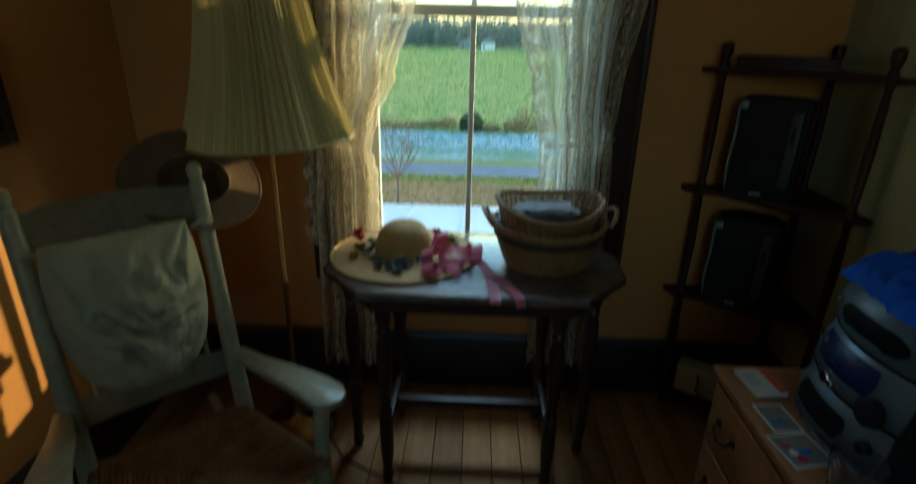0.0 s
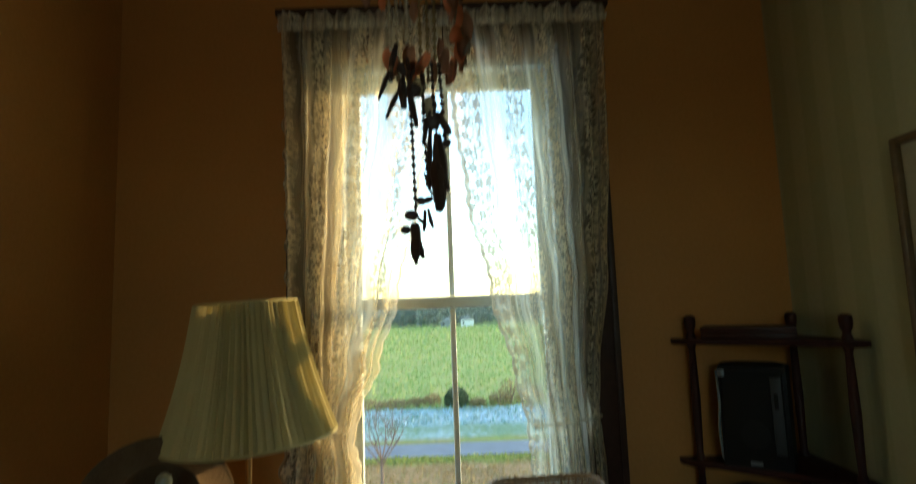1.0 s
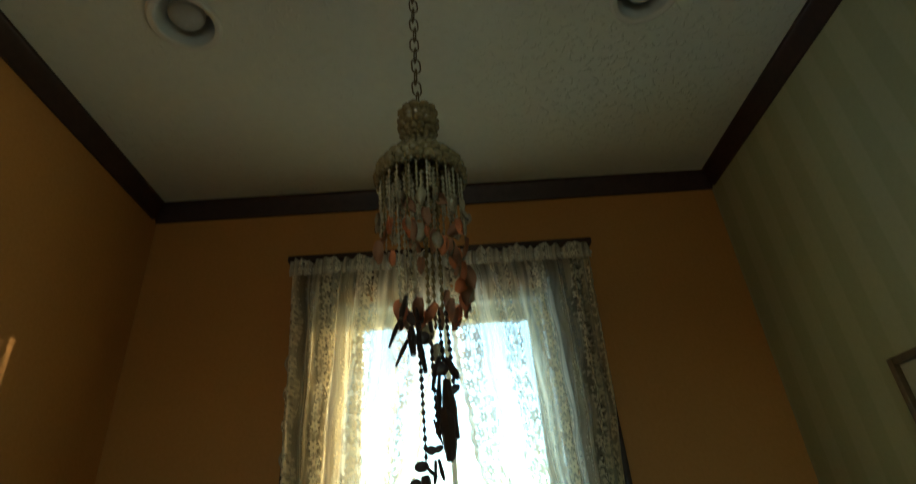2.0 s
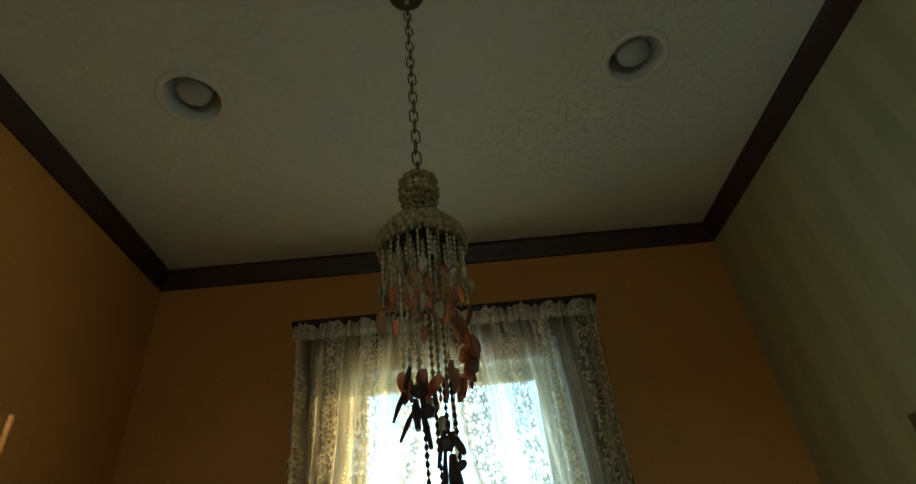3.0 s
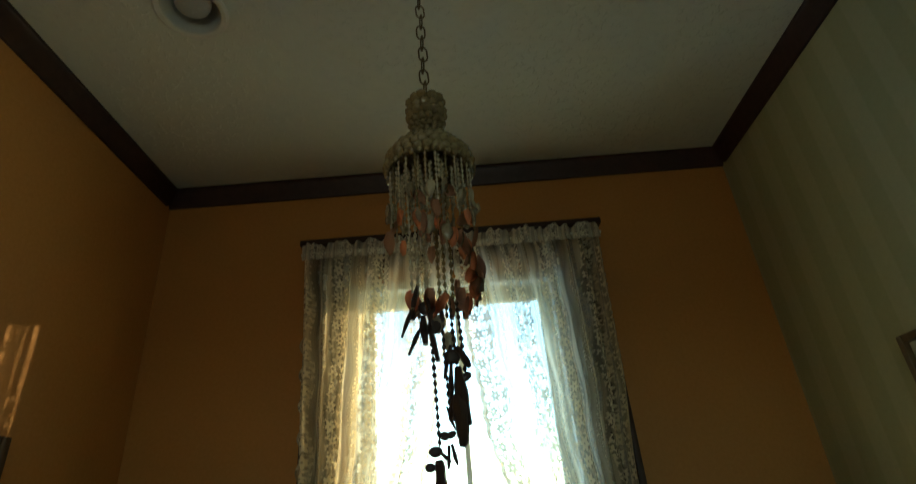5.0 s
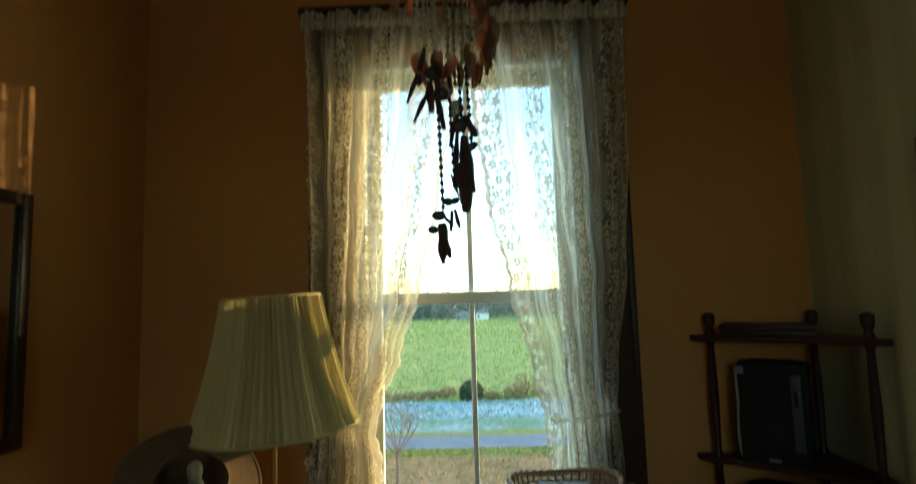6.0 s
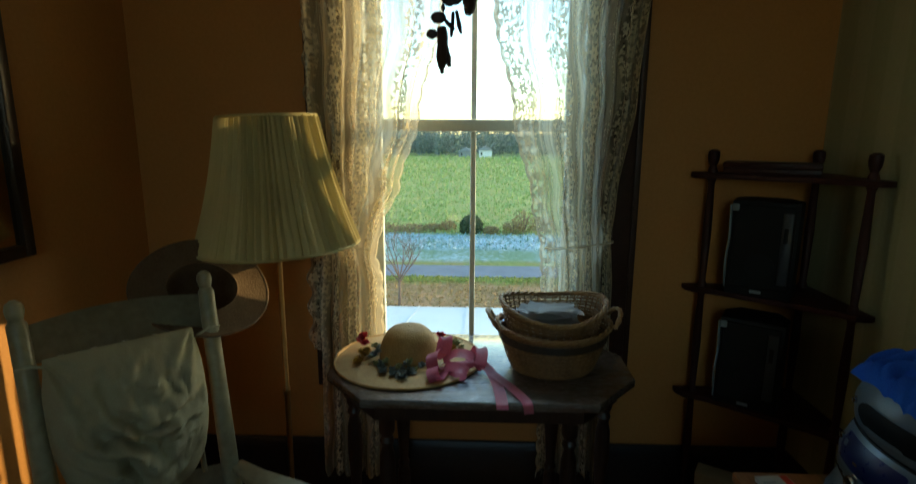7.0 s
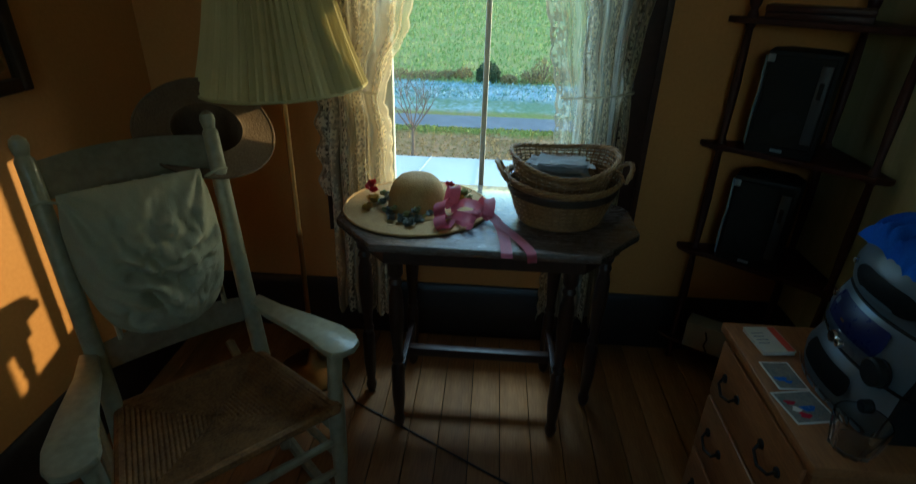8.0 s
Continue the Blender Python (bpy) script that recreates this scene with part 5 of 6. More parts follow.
TZ = 0.705
hat = straw_hat("straw_hat", pose(-0.182, 1.548, TZ + 0.0065, 0, 0, 20), "wide straw hat with silk flowers and pink ribbon", 0.215, 0.086, 0.094, M_STRAW, 0.0)
bm = T([(0.214 * math.cos(2 * math.pi * i / 64), 0.2055 * math.sin(2 * math.pi * i / 64), -0.004) for i in range(64)], 0.0035, 6, True)
part("brim_binding", bm, M_HATBAND, hat, "dark binding under the brim")
INV = hat.matrix_basis.inverted()


def petal_flower(x, y, z, r, material, petals, seed, name="flower"):
    rn = random.Random(seed)
    bm = bmesh.new()
    for k in range(petals):
        a = k * 2.4 + rn.uniform(-0.3, 0.3)
        op = 0.35 + 0.65 * k / petals
        def fn(u, v):
            w = r * 0.55 * math.sin(math.pi * (0.1 + 0.8 * v)) * (u - 0.5) * 2
            d = r * op * v
            h = r * (1.0 - op * 0.7) * math.sin(v * 1.6) + 0.12 * r * math.cos(4 * u)
            return Vector((d * math.cos(a) - w * math.sin(a), d * math.sin(a) + w * math.cos(a), h))
        s = sheet(fn, 4, 4, thick=0.0008)
        join(bm, s)
    p = INV @ Vector((x, y, z))
    part(name, bm, material, hat, "", Matrix.Translation(p) @ pose(0, 0, 0, rn.uniform(-30, 30), rn.uniform(-30, 30), rn.uniform(0, 360)))


petal_flower(-0.325, 1.60, TZ + 0.040, 0.024, M_RED, 9, 1)
petal_flower(-0.318, 1.57, TZ + 0.034, 0.020, M_RED, 7, 11)
petal_flower(-0.312, 1.535, TZ + 0.016, 0.028, M_YELLOW, 9, 2)
petal_flower(-0.318, 1.49, TZ + 0.012, 0.024, M_YELLOW, 8, 3)
petal_flower(-0.095, 1.655, TZ + 0.03, 0.022, M_RED, 8, 4)
petal_flower(-0.075, 1.63, TZ + 0.022, 0.018, M_RED, 7, 5)
petal_flower(-0.045, 1.63, TZ + 0.012, 0.026, M_PALEGREEN, 8, 6)
petal_flower(-0.030, 1.60, TZ + 0.010, 0.020, M_PALEGREEN, 8, 7)
petal_flower(-0.060, 1.60, TZ + 0.010, 0.022, M_YELLOW, 7, 17)
for i, (x, y, r) in enumerate(((-0.235, 1.425, 0.022), (-0.205, 1.41, 0.020), (-0.180, 1.40, 0.024), (-0.165, 1.425, 0.022), (-0.19, 1.435, 0.02), (-0.250, 1.455, 0.016))):
    petal_flower(x, y, TZ + 0.012, r, M_GREYFLOWER, 7, 30 + i)
petal_flower(-0.165, 1.445, TZ + 0.03, 0.020, M_PALEGREEN, 7, 40)
petal_flower(-0.265, 1.50, TZ + 0.04, 0.014, M_GREYFLOWER, 7, 41)
for i in range(14):
    a = 2.6 + 2.6 * i / 13
    x, y = -0.182 + 0.105 * math.cos(a), 1.545 + 0.105 * math.sin(a)
    petal_flower(x, y, TZ + 0.010 + 0.01 * (i % 3), 0.017, M_GREYFLOWER if i % 2 else M_PALEGREEN, 6, 60 + i, "leaf_spray")


def ribbon(pts, w, side=(0, 0, 1), thick=0.001):
    """A band through points, turned on its edge by side."""
    pts = [Vector(p) for p in pts]
    dense = []
    for i in range(len(pts) - 1):
        p0, p1, p2, p3 = pts[max(0, i - 1)], pts[i], pts[i + 1], pts[min(len(pts) - 1, i + 2)]
        for k in range(8):
            t = k / 8
            dense.append(0.5 * (2 * p1 + (p2 - p0) * t + (2 * p0 - 5 * p1 + 4 * p2 - p3) * t * t + (3 * p1 - p0 - 3 * p2 + p3) * t ** 3))
    dense.append(pts[-1])
    bm = bmesh.new()
    prev = None
    for i, p in enumerate(dense):
        d = (dense[min(i + 1, len(dense) - 1)] - dense[max(i - 1, 0)]).normalized()
        s = Vector(side)
        s = (s - d * s.dot(d)).normalized()
        row = [bm.verts.new(INV @ (p + s * w * k + d.cross(s) * 0.15 * w * (k * k - 0.25))) for k in (-0.5, -0.17, 0.17, 0.5)]
        if prev:
            for k in range(3):
                bm.faces.new((prev[k], prev[k + 1], row[k + 1], row[k]))
        prev = row
    bmesh.ops.solidify(bm, geom=bm.faces[:], thickness=thick)
    return bm


for pts, w, side in (
    ([(-0.075, 1.50, 0.735), (-0.095, 1.47, 0.765), (-0.105, 1.43, 0.76), (-0.095, 1.42, 0.725), (-0.075, 1.46, 0.722)], 0.032, (0.8, 0.3, 0.3)),
    ([(-0.075, 1.47, 0.735), (-0.04, 1.47, 0.760), (0.0, 1.465, 0.755), (0.008, 1.46, 0.735), (-0.05, 1.455, 0.725)], 0.034, (0.1, 0.9, 0.4)),
    ([(-0.08, 1.46, 0.73), (-0.10, 1.40, 0.745), (-0.095, 1.37, 0.735), (-0.085, 1.38, 0.718), (-0.07, 1.44, 0.72)], 0.034, (0.9, 0.0, 0.3)),
    ([(-0.07, 1.455, 0.73), (-0.03, 1.405, 0.745), (-0.005, 1.40, 0.735), (-0.02, 1.41, 0.718), (-0.06, 1.44, 0.72)], 0.030, (0.2, 0.8, 0.4)),
    ([(-0.085, 1.50, 0.745), (-0.075, 1.52, 0.785), (-0.065, 1.50, 0.79), (-0.07, 1.475, 0.755)], 0.030, (0.9, 0.2, 0.2)),
    ([(0.0, 1.49, 0.722), (0.022, 1.52, 0.752), (0.034, 1.50, 0.757), (0.030, 1.46, 0.735), (0.018, 1.455, 0.722)], 0.032, (0.9, 0.2, 0.1)),
    ([(0.022, 1.49, 0.730), (0.050, 1.455, 0.724), (0.070, 1.40, 0.712), (0.078, 1.345, 0.711), (0.082, 1.285, 0.710), (0.083, 1.266, 0.700)], 0.030, (1, 0.15, 0)),
    ([(0.025, 1.48, 0.728), (0.065, 1.43, 0.718), (0.105, 1.37, 0.713), (0.135, 1.31, 0.712), (0.145, 1.278, 0.709), (0.148, 1.266, 0.690)], 0.028, (0.9, 0.45, 0)),
):
    part("ribbon", ribbon(pts, w, side), M_RIBBON, hat, "pink satin ribbon")

# ---- occasional table ----
table = thing("side_table", pose(0.025, 1.53, 0), "dark oak side table with clipped corners and turned legs", "table")
OCT = [(-0.425, -0.085), (-0.425, 0.085), (-0.29, 0.235), (0.29, 0.235), (0.43, 0.085), (0.43, -0.085), (0.30, -0.235), (-0.30, -0.235)]
part("tabletop", P(OCT[::-1], TZ - 0.026, TZ, 0.005), M_TABLE, table)
INN = [(x * 0.90, y * 0.86) for x, y in OCT]
part("apron", P(INN[::-1], TZ - 0.075, TZ - 0.0265), M_TABLE_LEG, table)
LEG = [(0.012, 0.0), (0.016, 0.01), (0.019, 0.03), (0.014, 0.05), (0.017, 0.08), (0.021, 0.13), (0.021, 0.24), (0.015, 0.255), (0.020, 0.27), (0.014, 0.285), (0.017, 0.33), (0.023, 0.42), (0.021, 0.50), (0.014, 0.53), (0.020, 0.545), (0.015, 0.56), (0.022, 0.575), (0.022, TZ - 0.0755)]
leg_me = finish("leg", L(LEG, 14), M_TABLE_LEG)
for x, y in ((-0.247, -0.155), (0.245, -0.155), (-0.247, 0.165), (0.245, 0.165), (-0.372, 0.0), (0.372, 0.0)):
    o = new("leg", leg_me)
    o.parent = table
    o.matrix_basis = pose(x, y, 0)
for s in (-1, 1):
    part("side_stretcher", B(s * 0.246 - 0.010, s * 0.246 + 0.010, -0.145, 0.155, 0.165, 0.20, bevel=0.004), M_TABLE_LEG, table)
part("cross_stretcher", B(-0.235, 0.235, -0.015, 0.015, 0.172, 0.205, bevel=0.004), M_TABLE_LEG, table)

# ---- baskets ----


def wicker(name, x, y, z0, h, rx0, ry0, rx1, ry1, saddle, label, material, rows, stakes, handles):
    t = thing(name, pose(x, y, z0, 0, 0, 4), label, "basket")

    def pt(a, k, out=0.0):
        f = k ** 0.8
        rx, ry = rx0 + (rx1 - rx0) * f + out, ry0 + (ry1 - ry0) * f + out
        lift = saddle * k * k * (abs(math.cos(a)) ** 2 - 0.35 + 0.35 * math.sin(a))
        return Vector((rx * math.cos(a), ry * math.sin(a), 0.004 + h * k + lift))

    bm = bmesh.new()
    for i in range(stakes):
        a = 2 * math.pi * i / stakes
        tube(bm, [pt(a, k / 5) for k in range(6)], 0.0022, 5)
    part("wicker_frame", bm, material, t)
    bm = bmesh.new()
    for j in range(rows):
        k = (j + 0.5) / rows
        n = stakes * 2
        tube(bm, [pt(2 * math.pi * i / n, k, 0.0024 * (1 if (i // 1 + j) % 2 else -1) * (i % 2)) for i in range(n)], 0.0026, 5, True, 1.3)
    part("weave", bm, material, t)
    if handles:
        bm = bmesh.new()
        for j in range(5):
            tube(bm, [pt(2 * math.pi * i / 88, 0.70 + 0.035 * j, 0.0035 + 0.0015 * ((i + j) % 2)) for i in range(88)], 0.0027, 5, True, 1.3)
        part("dark_band", bm, M_WICKER_DARK, t, "dark woven band under the rim")
    bm = bmesh.new()
    for s in range(3):
        n = 96
        tube(bm, [pt(2 * math.pi * i / n, 1.0, 0.002) + Vector((0.0042 * math.cos(i * 0.8 + s * 2.1) * math.cos(2 * math.pi * i / n), 0.0042 * math.cos(i * 0.8 + s * 2.1) * math.sin(2 * math.pi * i / n), 0.0042 * math.sin(i * 0.8 + s * 2.1))) for i in range(n)], 0.0038, 6, True)
    part("rim", bm, M_WICKER_RIM, t, "plaited light wicker rim")
    part("bottom", L([(rx0 * 0.2, 0.0), (rx0, 0.0), (rx0, 0.006), (0.01, 0.006)], 40, ry=ry0 / rx0), material, t)
    if handles:
        for s in (-1, 1):
            bm = bmesh.new()
            for e in range(2):
                pts = []
                for i in range(15):
                    b = math.pi * i / 14
                    c = pt(0.0 if s > 0 else math.pi, 0.96)
                    pts.append((c.x + s * (0.004 + 0.026 * math.sin(b)) + 0.003 * math.cos(i * 1.3 + 3 * e), 0.048 * math.cos(b) + 0.003 * math.sin(i * 1.3 + 3 * e), c.z + 0.040 * math.sin(b)))
                tube(bm, pts, 0.0055, 6)
            part("handle", bm, M_WICKER_RIM, t, "twisted wicker loop handle")
    return t


wicker("wicker_basket", 0.235, 1.515, TZ, 0.125, 0.112, 0.088, 0.158, 0.126, 0.012, "brown oval wicker basket with loop handles", M_WICKER, 18, 44, True)
wicker("wicker_basket", 0.235, 1.535, TZ + 0.050, 0.122, 0.102, 0.075, 0.148, 0.118, 0.030, "smaller wicker basket nested in another, holding papers", M_WICKER, 16, 40, False)
rn = random.Random(3)
stack = thing("paper_stack", pose(0.228, 1.535, TZ + 0.057), "loose white papers piled in the basket", "papers")
part("papers_below", B(-0.062, 0.062, -0.045, 0.045, 0.0, 0.080, bevel=0.004), M_PAPER, stack)
rn = random.Random(14)
for i in range(11):
    w, d, sd = rn.uniform(0.060, 0.080), rn.uniform(0.040, 0.054), rn.uniform(0, 50)
    def fn(u, v):
        x, y = (2 * u - 1) * w, (2 * v - 1) * d
        crump = 0.007 * noise.noise(Vector((x * 22 + sd, y * 26, 0))) + 0.004 * noise.noise(Vector((x * 60 + sd, y * 55, 3)))
        return Vector((x + 0.004 * noise.noise(Vector((y * 70, sd, 0))), y + 0.004 * noise.noise(Vector((x * 70, sd, 5))), crump))
    part("paper", sheet(fn, 14, 10, thick=0.0006), M_PAPER, stack, "", pose(rn.uniform(-0.018, 0.018), rn.uniform(-0.012, 0.012), 0.085 + 0.0032 * i, rn.uniform(-3, 3), rn.uniform(-4, 4), rn.uniform(-22, 22)))


# ---- corner shelf ----
shelf = thing("corner_shelf", pose(0, 0, 0), "dark mahogany corner shelf with turned posts", "corner shelf")
POST = [(0.010, 0.0), (0.013, 0.02), (0.010, 0.05), (0.014, 0.09), (0.014, 0.13), (0.010, 0.15), (0.0145, 0.30), (0.010, 0.45), (0.015, 0.465), (0.015, 0.49), (0.010, 0.50), (0.014, 0.67), (0.010, 0.83), (0.015, 0.845), (0.015, 0.87), (0.010, 0.885), (0.014, 1.05), (0.010, 1.21), (0.015, 1.225), (0.015, 1.25), (0.010, 1.265), (0.016, 1.28), (0.018, 1.297), (0.017, 1.312), (0.008, 1.318)]
post_me = finish("post", L(POST, 14), M_ETAG)
for x, y in ((0.775, 1.835), (1.100, 1.572), (1.108, 1.838)):
    o = new("post", post_me)
    o.parent = shelf
    o.matrix_basis = pose(x, y, 0)
SH = [(0.722, 1.872), (0.722, 1.845), (0.745, 1.808), (0.80, 1.785), (1.06, 1.575), (1.085, 1.535), (1.12, 1.528), (1.138, 1.535), (1.138, 1.872)]
for z in (0.10, 0.475, 0.855, 1.235):
    part("shelf_board", P(SH, z - 0.009, z + 0.009, 0.003), M_ETAG, shelf)


def speaker(x, y, z, turn, label):
    t = thing("loudspeaker", pose(x, y, z, 0, 0, turn), label, "loudspeaker", "loudspeakers on the corner shelf")
    prof = [(-0.092, -0.07), (0.092, -0.07), (0.096, 0.02), (0.06, 0.075), (-0.06, 0.075), (-0.096, 0.02)]
    part("cabinet", P(prof, 0.0, 0.300, 0.006), M_BLACK, t)
    part("grille", B(-0.083, 0.083, -0.080, -0.0705, 0.03, 0.288, bevel=0.006), M_GRILLE, t)
    part("side_strip", T([(-0.094, -0.066, 0.02), (-0.098, -0.069, 0.10), (-0.092, -0.072, 0.18), (-0.095, -0.068, 0.285)], 0.004, 6), M_SILVER_DK, t, "grey curved edge strip")
    part("badge", B(-0.02, 0.012, -0.0745, -0.0706, 0.012, 0.021), M_SILVER, t)
    part("port_strip", B(0.050, 0.078, -0.0845, -0.0805, 0.05, 0.27, bevel=0.002), M_PORT, t, "charcoal upright strip with a slot")
    part("port_slot", B(0.057, 0.068, -0.0862, -0.0848, 0.18, 0.225, bevel=0.001), M_GRILLE, t, "black slot")
    part("corner_cap", B(-0.090, -0.070, -0.0845, -0.0805, 0.268, 0.290, bevel=0.003), M_SILVER_DK, t, "grey corner cap")
    part("cone", L([(0.034, 0.0), (0.04, 0.004), (0.04, 0.006)], 20, Matrix.Translation((0.0, -0.0765, 0.10)) @ Matrix.Rotation(radians(90), 4, "X")), M_BLACK, t)
    return t


speaker(0.93, 1.765, 0.865, -34, "black hi-fi loudspeaker on the middle shelf")
speaker(0.93, 1.765, 0.485, -34, "black hi-fi loudspeaker on the lower shelf")
bk = thing("storage_case", pose(0.93, 1.775, 1.245, 0, 0, -30), "flat dark red case lying on the top shelf", "case")
part("lower_half", B(-0.13, 0.13, -0.062, 0.062, 0, 0.018, bevel=0.003), M_ETAG, bk)
part("lid", B(-0.132, 0.132, -0.064, 0.064, 0.0185, 0.036, bevel=0.004), M_ETAG, bk)
bx = thing("small_box", pose(0.86, 1.755, 0.110, 0, 0, -32), "pale card box on the bottom shelf with a cable", "box")
part("carton", B(-0.07, 0.07, -0.035, 0.035, 0, 0.10, bevel=0.003), M_CARD, bx)
part("flap", B(-0.071, 0.071, -0.036, 0.036, 0.1005, 0.104, bevel=0.001), M_CARD, bx)
part("cable", T([(0.0, -0.037, 0.085), (0.010, -0.042, 0.06), (0.004, -0.040, 0.03), (0.02, -0.042, 0.004)], 0.003, 6), M_CABLE, bx)

# ---- chest ----
CZ = 0.62
chest = thing("bedside_chest", pose(0.60, 0.74, 0), "honey pine chest of drawers with iron pulls", "chest of drawers")
part("body", B(0.012, 0.535, 0.01, 0.407, 0.06, CZ - 0.025), M_CHEST, chest)
part("top", B(-0.004, 0.54, -0.004, 0.420, CZ - 0.0245, CZ, bevel=0.006), M_CHEST, chest)
part("plinth", B(0.02, 0.53, 0.015, 0.402, 0.0, 0.0595), M_CHEST, chest)
for z0, z1 in ((0.08, 0.245), (0.255, 0.42), (0.43, 0.585)):
    d = part("drawer", B(0.0, 0.0115, 0.022, 0.395, z0, z1, bevel=0.004), M_CHEST, chest)
    for yy in (0.11, 0.305):
        zc = (z0 + z1) / 2
        bm = T([(-0.004, yy - 0.035, zc + 0.008), (-0.014, yy - 0.030, zc - 0.004), (-0.018, yy, zc - 0.014), (-0.014, yy + 0.030, zc - 0.004), (-0.004, yy + 0.035, zc + 0.008)], 0.0035, 6)
        for e in (-0.035, 0.035):
            lathe(bm, [(0.011, 0.0), (0.010, 0.003), (0.003, 0.004)], 12, Matrix.Translation((-0.0003, yy + e, zc + 0.008)) @ Matrix.Rotation(radians(-90), 4, "Y"))
        part("pull", bm, M_IRON, d, "black iron bail pull")

# ---- stereo ----
st = thing("stereo", pose(0.742, 0.925, CZ, 0, 0, 0), "silver and black compact stereo with a blue display", "stereo")


HALF = 0.128


def front(y, z):
    """The bowed, stepped front: each deck swells out and sets back from the one below."""
    k = min(2, int(z / 0.1))
    v = z / 0.1 - k
    swell = 0.020 * math.sin(math.pi * min(1.0, max(0.0, 0.10 + 0.86 * v))) ** 0.7
    return 0.004 + 0.017 * k + 0.012 * v - swell - 0.034 * (1 - (y / HALF) ** 2)


def deck(name, z0, z1, back, material):
    t = bmesh.new()
    n, m = 18, 10
    rows = []
    for j in range(m + 1):
        z = z0 + (z1 - z0) * j / m
        row = [t.verts.new((front(-HALF + 2 * HALF * i / n, z), -HALF + 2 * HALF * i / n, z)) for i in range(n + 1)]
        row += [t.verts.new((back, HALF, z)), t.verts.new((back, -HALF, z))]
        rows.append(row)
    k = len(rows[0])
    for a, b in zip(rows, rows[1:]):
        for i in range(k):
            j = (i + 1) % k
            t.faces.new((a[i], a[j], b[j], b[i]))
    t.faces.new(rows[0][::-1])
    t.faces.new(rows[-1])
    bmesh.ops.recalc_face_normals(t, faces=t.faces[:])
    return part(name, t, material, st)


def face_patch(parent, name, y0, y1, z0, z1, material, label="", proud=0.004, corner=0.25, slant=0.0):
    """A panel with rounded ends that follows the bowed front."""
    def fn(u, v):
        e = max(0.0, abs(2 * u - 1) - (1 - corner)) / corner
        h = math.sqrt(max(0.04, 1 - e * e))
        y = y0 + (y1 - y0) * u
        z = (z0 + z1) / 2 + (z1 - z0) * (v - 0.5) * h + slant * (u - 0.5)
        return Vector((front(y, z) - proud, y, z))
    return part(name, sheet(fn, 28, 8, thick=0.003), material, parent, label)


def knob(parent, y, z, r, material, depth=0.014):
    m = Matrix.Translation((front(y, z) - 0.001, y, z)) @ Matrix.Rotation(radians(-90), 4, "Y")
    part("knob", L([(r * 1.08, 0), (r * 1.08, 0.004), (r, 0.005), (r, depth), (r * 0.85, depth + 0.003), (0.001, depth + 0.0035)], 22, m), material, parent)


lo = deck("lower_deck", 0.002, 0.098, 0.24, M_BLACK)
mi = deck("middle_deck", 0.101, 0.198, 0.24, M_BLACK)
hi = deck("upper_deck", 0.201, 0.298, 0.24, M_BLACK)
for d, z in ((lo, 0.0), (mi, 0.1), (hi, 0.2)):
    face_patch(d, "fascia", -0.1275, 0.1275, z + 0.003, z + 0.097, M_SILVER if d is not hi else M_SILVER_DK, "silver bowed fascia", 0.004, 0.02)
face_patch(lo, "cassette_door", -0.060, 0.092, 0.036, 0.080, M_BLACK, "black cassette door", 0.008, 0.2)
face_patch(lo, "key_bar", -0.115, 0.118, 0.006, 0.022, M_CHROME, "long bright key bar", 0.010, 0.05)
for i in range(6):
    y = -0.095 + 0.038 * i
    face_patch(lo, "key", y - 0.015, y + 0.015, 0.009, 0.019, M_SILVER, "", 0.0135, 0.2)
face_patch(mi, "display", -0.070, 0.098, 0.138, 0.190, M_DISPLAY, "dark blue display window", 0.008, 0.12)
face_patch(mi, "display_mark", 0.070, 0.084, 0.166, 0.178, M_SILVER, "", 0.0115, 0.4)
face_patch(mi, "display_mark", 0.020, 0.034, 0.154, 0.159, M_BRASS, "", 0.0115, 0.4)
face_patch(mi, "lower_trim", -0.03, 0.118, 0.106, 0.128, M_SILVER_DK, "grey button strip", 0.007, 0.1)
for y in (0.098, 0.080, 0.064):
    face_patch(mi, "button", y - 0.006, y + 0.006, 0.111, 0.122, M_CHROME, "", 0.0115, 0.4)
face_patch(hi, "disc_door", -0.090, 0.080, 0.222, 0.264, M_BLACK, "black oval disc door", 0.008, 0.5)
face_patch(hi, "disc_lip", -0.050, 0.040, 0.222, 0.230, M_SILVER, "silver lip of the disc door", 0.0125, 0.4)
knob(mi, -0.078, 0.120, 0.026, M_BLACK, 0.018)
knob(mi, 0.028, 0.118, 0.013, M_CHROME)
knob(mi, 0.008, 0.116, 0.008, M_CHROME)
knob(mi, 0.112, 0.166, 0.006, M_CHROME, 0.006)
knob(lo, -0.098, 0.060, 0.012, M_BLACK)
knob(hi, 0.108, 0.244, 0.006, M_CHROME, 0.006)


